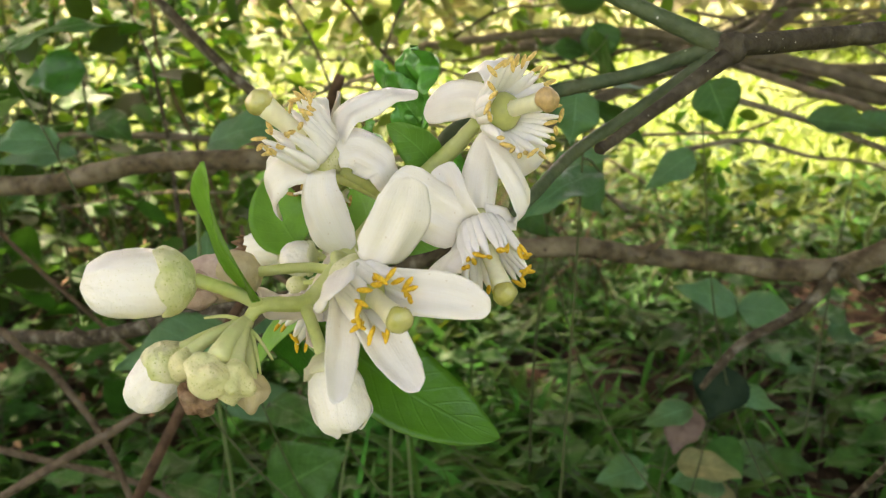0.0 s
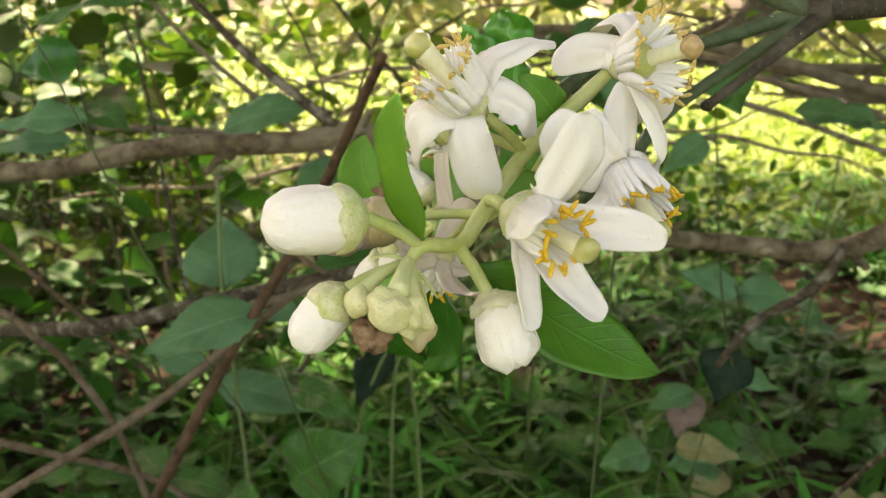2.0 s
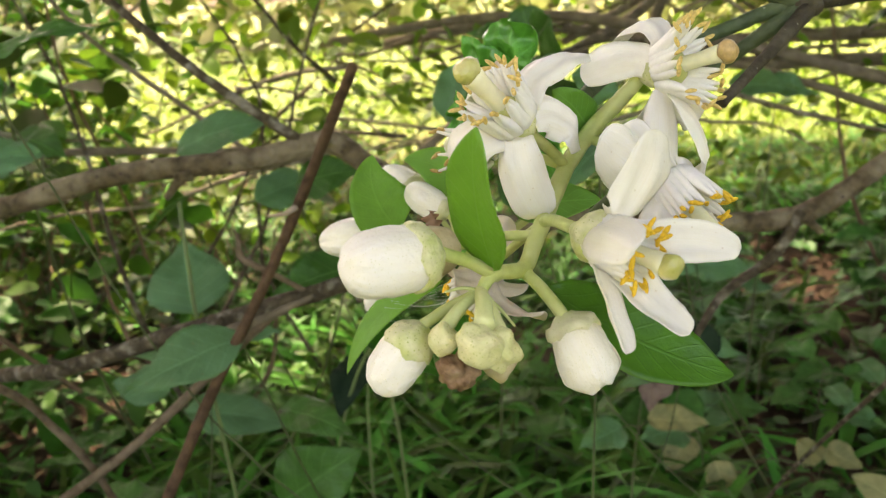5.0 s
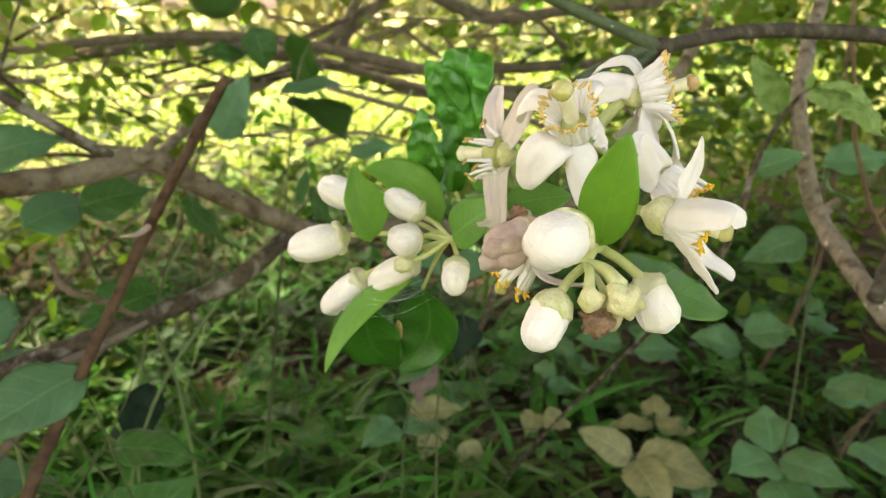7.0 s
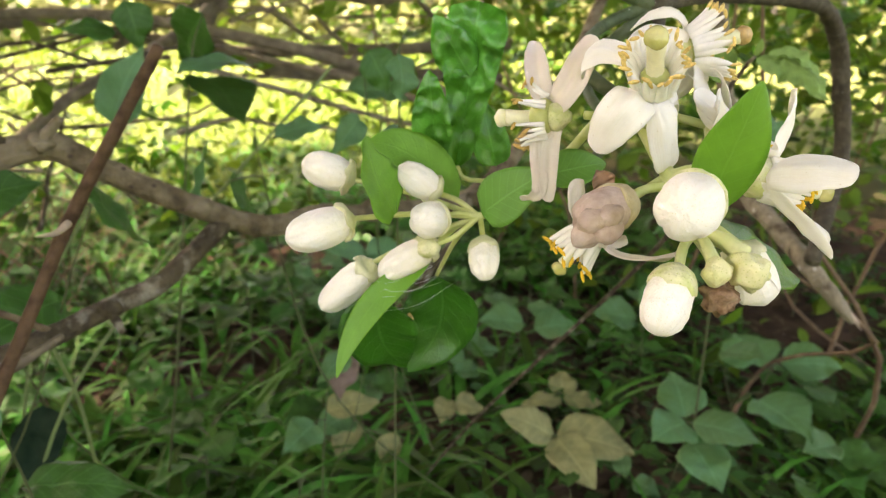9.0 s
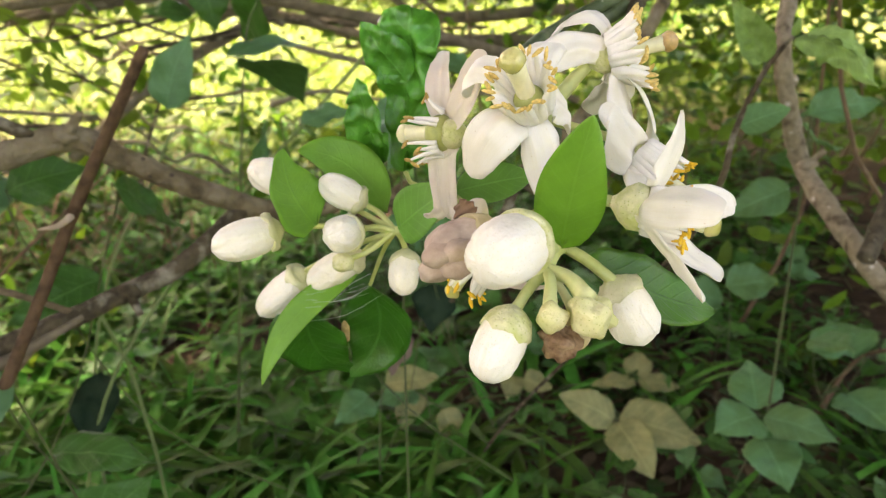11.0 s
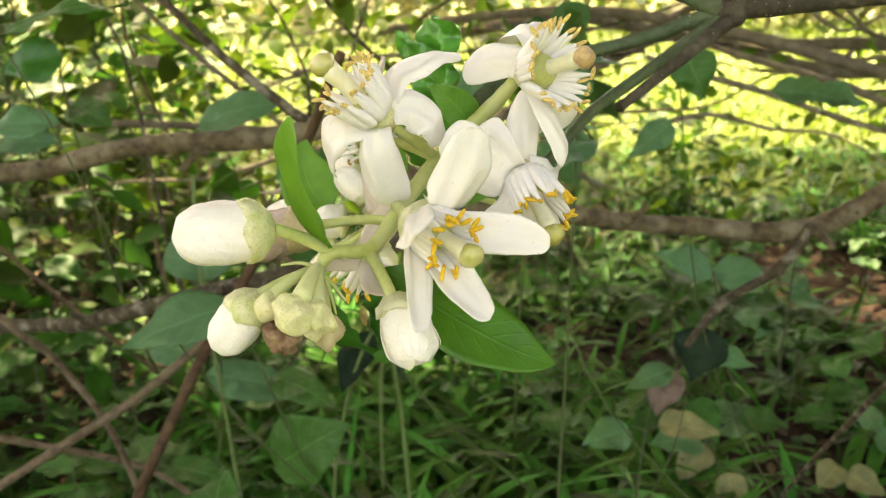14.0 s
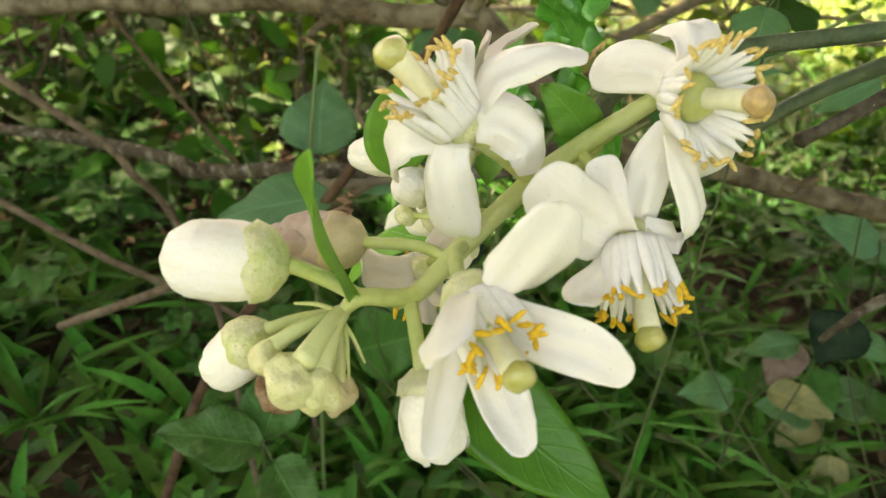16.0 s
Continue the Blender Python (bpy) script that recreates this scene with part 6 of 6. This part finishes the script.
sprout((-0.36, 0.70, 0.0), [((-0.385, 0.637, 0.815), (-0.275, 0.637, 0.838), (0.0, -0.50, 0.85), 0.011), ((-0.36, 0.66, 0.74), (-0.44, 0.66, 0.73), (0.0, -0.6, 0.8), 0.02, HOARY_LEAF)],
       "tall weed with a narrow bright green leaf", WEED_GREEN)
weed((0.27, 0.98, 0.0), [((0.02, -0.025, 0.292), (-0.2, -0.1, -0.9), 0.075, 0.026, (0.0, -0.85, 0.5), ovate_profile, DEAD), ((-0.06, -0.03, 0.22), (-0.8, -0.3, -0.1), 0.08, 0.026, (0, -0.5, 0.85)), ((0.08, 0.02, 0.20), (0.8, -0.3, 0.0), 0.09, 0.026, (0, -0.5, 0.85), ovate_profile, YELLOWED)],
     "weed with a hanging dead brown leaf")
weed((0.42, 1.10, 0.0), [((-0.02, -0.03, 0.17), (0.3, -0.6, -0.5), 0.080, 0.028, (-0.1, -0.7, 0.7), ovate_profile, LOW_WEED), ((0.08, -0.02, 0.16), (0.9, -0.2, -0.1), 0.080, 0.024, (0, -0.5, 0.85), ovate_profile, LOW_WEED), ((-0.09, 0.02, 0.14), (-0.9, -0.2, 0.0), 0.09, 0.030, (0, -0.5, 0.85), ovate_profile, LOW_WEED)],
     "low weed with dull green leaves")
weed((0.63, 1.05, 0.0), [((-0.03, -0.01, 0.08), (-0.7, -0.5, -0.3), 0.06, 0.024, (-0.3, -0.5, 0.8), ovate_profile, YELLOWED), ((0.02, -0.03, 0.08), (0.7, -0.5, -0.3), 0.06, 0.024, (-0.3, -0.5, 0.8), ovate_profile, YELLOWED)],
     "small creeper with two yellowed leaflets", stem_r=0.0014, name="yellowed_creeper")
weed((0.43, 1.06, 0.0), [((-0.04, 0.02, 0.085), (-0.6, -0.4, -0.5), 0.075, 0.028, (-0.3, -0.6, 0.7), ovate_profile, YELLOWED), ((0.0, -0.065, 0.075), (0.1, -0.6, -0.75), 0.08, 0.026, (-0.3, -0.7, 0.6), ovate_profile, YELLOWED), ((0.03, 0.05, 0.15), (0.7, 0.3, 0.2), 0.09, 0.034, (-0.2, -0.5, 0.85)), ((-0.08, 0.0, 0.14), (-0.8, -0.3, 0.1), 0.10, 0.030, (-0.1, -0.6, 0.8))],
     "low weed with two yellowed hanging leaves")
weed((1.10, 0.70, 0.0), [((0.0, -0.02, 0.185), (0.4, 0.5, 0.1), 0.12, 0.050, (-0.4, -0.4, 0.8)), ((0.08, -0.12, 0.16), (0.6, -0.7, 0.0), 0.12, 0.045, (-0.3, -0.4, 0.85)), ((-0.14, -0.16, 0.14), (-0.3, -0.8, -0.1), 0.13, 0.05, (-0.3, -0.4, 0.85))],
     "broadleaf weed with wide grey-green leaves")
weed((1.12, 0.92, 0.0), [((0.02, -0.02, 0.21), (0.7, -0.5, 0.1), 0.11, 0.044, (-0.4, -0.4, 0.8)), ((-0.07, 0.05, 0.18), (-0.6, 0.6, 0.1), 0.11, 0.042, (-0.3, -0.4, 0.85)), ((0.1, 0.08, 0.17), (0.7, 0.6, 0.0), 0.10, 0.04, (-0.3, -0.4, 0.85))],
     "broadleaf weed with dull green leaves")
weed((0.92, 1.12, 0.0), [((-0.05, 0.02, 0.16), (-0.8, 0.4, 0.1), 0.11, 0.040, (-0.3, -0.4, 0.85)), ((0.08, -0.04, 0.13), (0.8, -0.5, 0.0), 0.11, 0.040, (-0.3, -0.4, 0.85)), ((0.04, 0.10, 0.16), (0.6, 0.7, 0.0), 0.10, 0.036, (-0.3, -0.4, 0.85))],
     "broadleaf weed with dull green leaves")
weed((0.58, 1.22, 0.0), [((-0.02, -0.02, 0.675), (0.95, -0.1, -0.15), 0.12, 0.024, (0.0, -0.7, 0.7)), ((0.06, 0.03, 0.66), (0.9, 0.1, -0.2), 0.10, 0.024, (0.0, -0.7, 0.7))],
     "thin weed with grey-green leaves")
weed((-0.215, 0.50, 0.0), [((-0.006, 0.035, 0.425), (-0.05, 0.95, 0.30), 0.085, 0.026, (0.0, -0.35, 0.93), ovate_profile, WEED_GREEN), ((-0.045, -0.02, 0.415), (-0.95, -0.25, 0.05), 0.09, 0.026, (0, -0.35, 0.93), ovate_profile, WEED_GREEN), ((0.04, -0.04, 0.395), (0.75, -0.6, -0.25), 0.08, 0.024, (0, -0.35, 0.93), ovate_profile, WEED_GREEN)],
     "weed with fresh bright green leaves below the blossom", stem_r=0.0018)

weed((0.78, 0.62, 0.0), [((-0.03, -0.05, 0.672), (0.95, -0.25, 0.06), 0.125, 0.024, (-0.5, -0.6, 0.6)), ((0.06, 0.03, 0.60), (0.8, 0.4, -0.2), 0.11, 0.030, (-0.4, -0.6, 0.7)), ((-0.04, 0.05, 0.52), (-0.6, 0.5, -0.4), 0.10, 0.028, (-0.4, -0.6, 0.7))],
     "tall weed with long grey-green leaves behind the arched limb", stem_r=0.0022)

for x, y, a in ((1.00, 0.46, 0.3), (1.20, 0.58, 1.4), (1.08, 0.36, 2.6), (1.32, 0.46, 3.9)):
    ls = []
    for k in range(5):
        b = a + k * 1.26
        ls.append(((math.cos(b) * 0.045, math.sin(b) * 0.045, 0.07 + 0.025 * (k % 3)), (math.cos(b), math.sin(b), 0.05 - 0.1 * (k % 2)), 0.085, 0.030, (-0.3 + 0.2 * math.cos(b), -0.3 + 0.2 * math.sin(b), 0.9), ovate_profile, WEED if k == 2 else LOW_WEED))
    weed((x, y, lie(x, y)), ls, "low spreading dull green weed on bare soil", group="spreading weeds")

# tall leafy shrubs of the thicket
shrubs = []
for k in range(3):
    r_ = np.random.default_rng(80 + k)
    ls = []
    for i in range(11 + 2 * k):
        a = i * 2.4 + k
        h = 0.22 + 0.055 * i + r_.uniform(-0.03, 0.03)
        rad = r_.uniform(0.05, 0.16)
        ls.append(((math.cos(a) * rad, math.sin(a) * rad, h), (math.cos(a), math.sin(a), r_.uniform(-0.55, 0.1)), r_.uniform(0.08, 0.13), r_.uniform(0.024, 0.042), (0.3 * math.cos(a), -0.35 + 0.3 * math.sin(a), 0.85), ovate_profile, (WEED_GREEN, WEED, MID_LEAF)[k]))
    shrubs.append(weed((-0.95 - 0.35 * k, 1.65 + 0.3 * k, 0.0), ls, ("tall bright green leafy shrub", "tall grey-green leafy shrub", "tall glossy green leafy shrub")[k] + " in the thicket", group="thicket shrubs", name="leafy_shrub", stem_r=0.0035))
for i in range(22):
    x, y = (rng.uniform(-2.3, -0.62), rng.uniform(1.45, 2.9)) if i % 3 else (rng.uniform(1.3, 2.9), rng.uniform(0.9, 2.2))
    copy_thing(shrubs[i % 3], pose(x, y, lie(x, y), 0, 0, rng.uniform(0, 360)) @ Matrix.Scale(rng.uniform(0.8, 1.25), 4))

# common weeds over the ground, three kinds
kinds = []
for k in range(4):
    r_ = np.random.default_rng(50 + k)
    ls = []
    for i in range(5 + k):
        a = i * 2.4 + k
        h = r_.uniform(0.04, 0.14)
        rad = r_.uniform(0.03, 0.06)
        ls.append(((math.cos(a) * rad, math.sin(a) * rad, h), (math.cos(a), math.sin(a), r_.uniform(-0.3, 0.15)), r_.uniform(0.05, 0.085), r_.uniform(0.014, 0.026), (-0.1 + 0.2 * math.cos(a), -0.25 + 0.2 * math.sin(a), 0.9), ovate_profile, (LOW_WEED, WEED_GREEN, LOW_WEED, WEED_GREEN)[k]))
    kinds.append(weed((-0.9 + 0.55 * k, 1.25 + 0.1 * k, 0.0), ls, ("low dull green weed", "low bright green weed", "leafy dull green weed", "leafy bright green weed")[k] + " on the shaded ground", group="ground weeds", name="ground_weed"))
for i in range(92):
    x, y = (rng.uniform(-1.3, 2.0), rng.uniform(0.75, 2.3)) if i < 44 else (rng.uniform(-1.9, -0.3), rng.uniform(0.8, 2.3))
    if (x - 0.7) ** 2 + (y - 0.75) ** 2 < 0.06:
        continue
    copy_thing(kinds[i % 4], pose(x, y, lie(x, y), 0, 0, rng.uniform(0, 360)) @ Matrix.Scale(rng.uniform(0.7, 1.35), 4))

# taller broadleaf weeds in the deep shade beside the creepers
shade_rng = np.random.default_rng(63)
ls = []
for i in range(7):
    a = i * 2.4
    h, rad = shade_rng.uniform(0.08, 0.22), shade_rng.uniform(0.04, 0.09)
    ls.append(((math.cos(a) * rad, math.sin(a) * rad, h), (math.cos(a), math.sin(a), shade_rng.uniform(-0.3, 0.1)), shade_rng.uniform(0.06, 0.10), shade_rng.uniform(0.022, 0.034), (-0.2 + 0.2 * math.cos(a), -0.3 + 0.2 * math.sin(a), 0.9), ovate_profile, (LOW_WEED, LOW_WEED, WEED)[i % 3]))
first = weed((0.78, 1.22, 0.0), ls, "dull green broadleaf weed in deep shade", group="shade weeds", name="shade_weed")
for i in range(20):
    x, y = shade_rng.uniform(0.45, 1.75), shade_rng.uniform(1.02, 1.9)
    copy_thing(first, pose(x, y, lie(x, y), 0, 0, shade_rng.uniform(0, 360)) @ Matrix.Scale(shade_rng.uniform(0.7, 1.2), 4))

for i in range(22):
    x, y = shade_rng.uniform(0.38, 1.45), shade_rng.uniform(0.42, 1.05)
    copy_thing((kinds[0], kinds[2], first)[i % 3], pose(x, y, lie(x, y), 0, 0, shade_rng.uniform(0, 360)) @ Matrix.Scale(shade_rng.uniform(0.45, 0.75), 4))
ux, uy = shade_rng.uniform(0.35, 1.6, 900), shade_rng.uniform(0.35, 1.15, 900)
leaf_cloud("creeping_herbs", np.stack([ux, uy, heights(ux, uy) + np.abs(shade_rng.normal(0, 0.02, 900)) + 0.008], 1), (0.02, 0.05), COVER, "small creeping green herbs over the shaded soil", 0.75, "ground cover")

# low herbs in the shade's edge before the meadow
herb_rng = np.random.default_rng(77)
hq = herb_rng.uniform(0, 1, (70, 2)) * (1.5, 0.95) + (-0.35, 2.25)
tops = herb_rng.uniform(0.18, 0.52, len(hq))
pts = []
for (x, y), h in zip(hq, tops):
    lean = herb_rng.normal(0, 0.05, 2)
    for q in np.linspace(0.15, 1.0, 11):
        pts.append((x + lean[0] * q + herb_rng.normal(0, 0.035), y + lean[1] * q + herb_rng.normal(0, 0.035), lie(x, y) + h * q))
leaf_cloud("low_herbs", np.array(pts), (0.035, 0.080), SHADED_LEAF, "leafy green herbs at the edge of the shade", 0.55, "herbs", 0.55)
blades("herb_stems", np.repeat(hq[:, 0], 2), np.repeat(hq[:, 1], 2), (0.20, 0.50), (0.004, 0.007), WEED_STEM, "thin upright herb stems at the edge of the shade", lean=(0.02, 0.2), seg=4, category="herb stems")

# the growth thins out unevenly around the shaded plot
rim = np.random.default_rng(44)
ex_, ey_ = rim.uniform(-2.6, 3.4, 5200), 0.62 - np.abs(rim.normal(0, 0.62, 5200)) ** 1.15
leaf_cloud("rim_herbs", np.stack([ex_, ey_, heights(ex_, ey_) + np.abs(rim.normal(0, 0.03, 5200)) + 0.01], 1), (0.02, 0.06), COVER, "low green herbs thinning out over bare soil", 0.72, "ground cover")
ex_, ey_ = rim.uniform(-3.2, 3.8, 1400), 0.55 - np.abs(rim.normal(0, 0.75, 1400))
ex_, ey_ = np.repeat(ex_, 5) + rim.normal(0, 0.03, 7000), np.repeat(ey_, 5) + rim.normal(0, 0.03, 7000)
blades("rim_grass", ex_, ey_, (0.07, 0.18), (0.010, 0.022), GRASS, "green grass tufts scattered over shaded soil", lean=(0.5, 1.2), seg=3)
side = rim.random(2600)
ex_ = np.where(side < 0.5, -3.5 - np.abs(rim.normal(0, 0.55, 2600)), rim.uniform(-4.2, -1.75, 2600))
ey_ = np.where(side < 0.5, rim.uniform(0.9, 4.6, 2600), 1.40 - np.abs(rim.normal(0, 0.40, 2600)))
leaf_cloud("rim_thicket", np.stack([ex_, ey_, rim.uniform(0.03, 1.0, 2600) ** 1.5], 1), (0.05, 0.12), SHADED_LEAF, "leaves at the thicket's ragged edge in the same shade-darkened green", 0.5, "thicket", 0.6)
ex_, ey_ = rim.uniform(1.5, 4.6, 1100), 0.40 - np.abs(rim.normal(0, 0.40, 1100))
leaf_cloud("rim_scrub", np.stack([ex_, ey_, rim.uniform(0.03, 1.0, 1100) ** 1.6], 1), (0.03, 0.08), SHRUB, "yellow-green leaves at the scrub's ragged edge", 0.5, "scrub", 0.6)
ex_, ey_ = rim.uniform(-3.0, 3.5, 2600), rim.uniform(-2.2, 0.6, 2600)
leaf_cloud("rim_litter", np.stack([ex_, ey_, heights(ex_, ey_) + 0.008], 1), (0.03, 0.07), LITTER, "dry brown leaves fallen under the tree", 0.88, "leaf litter", 0.42)
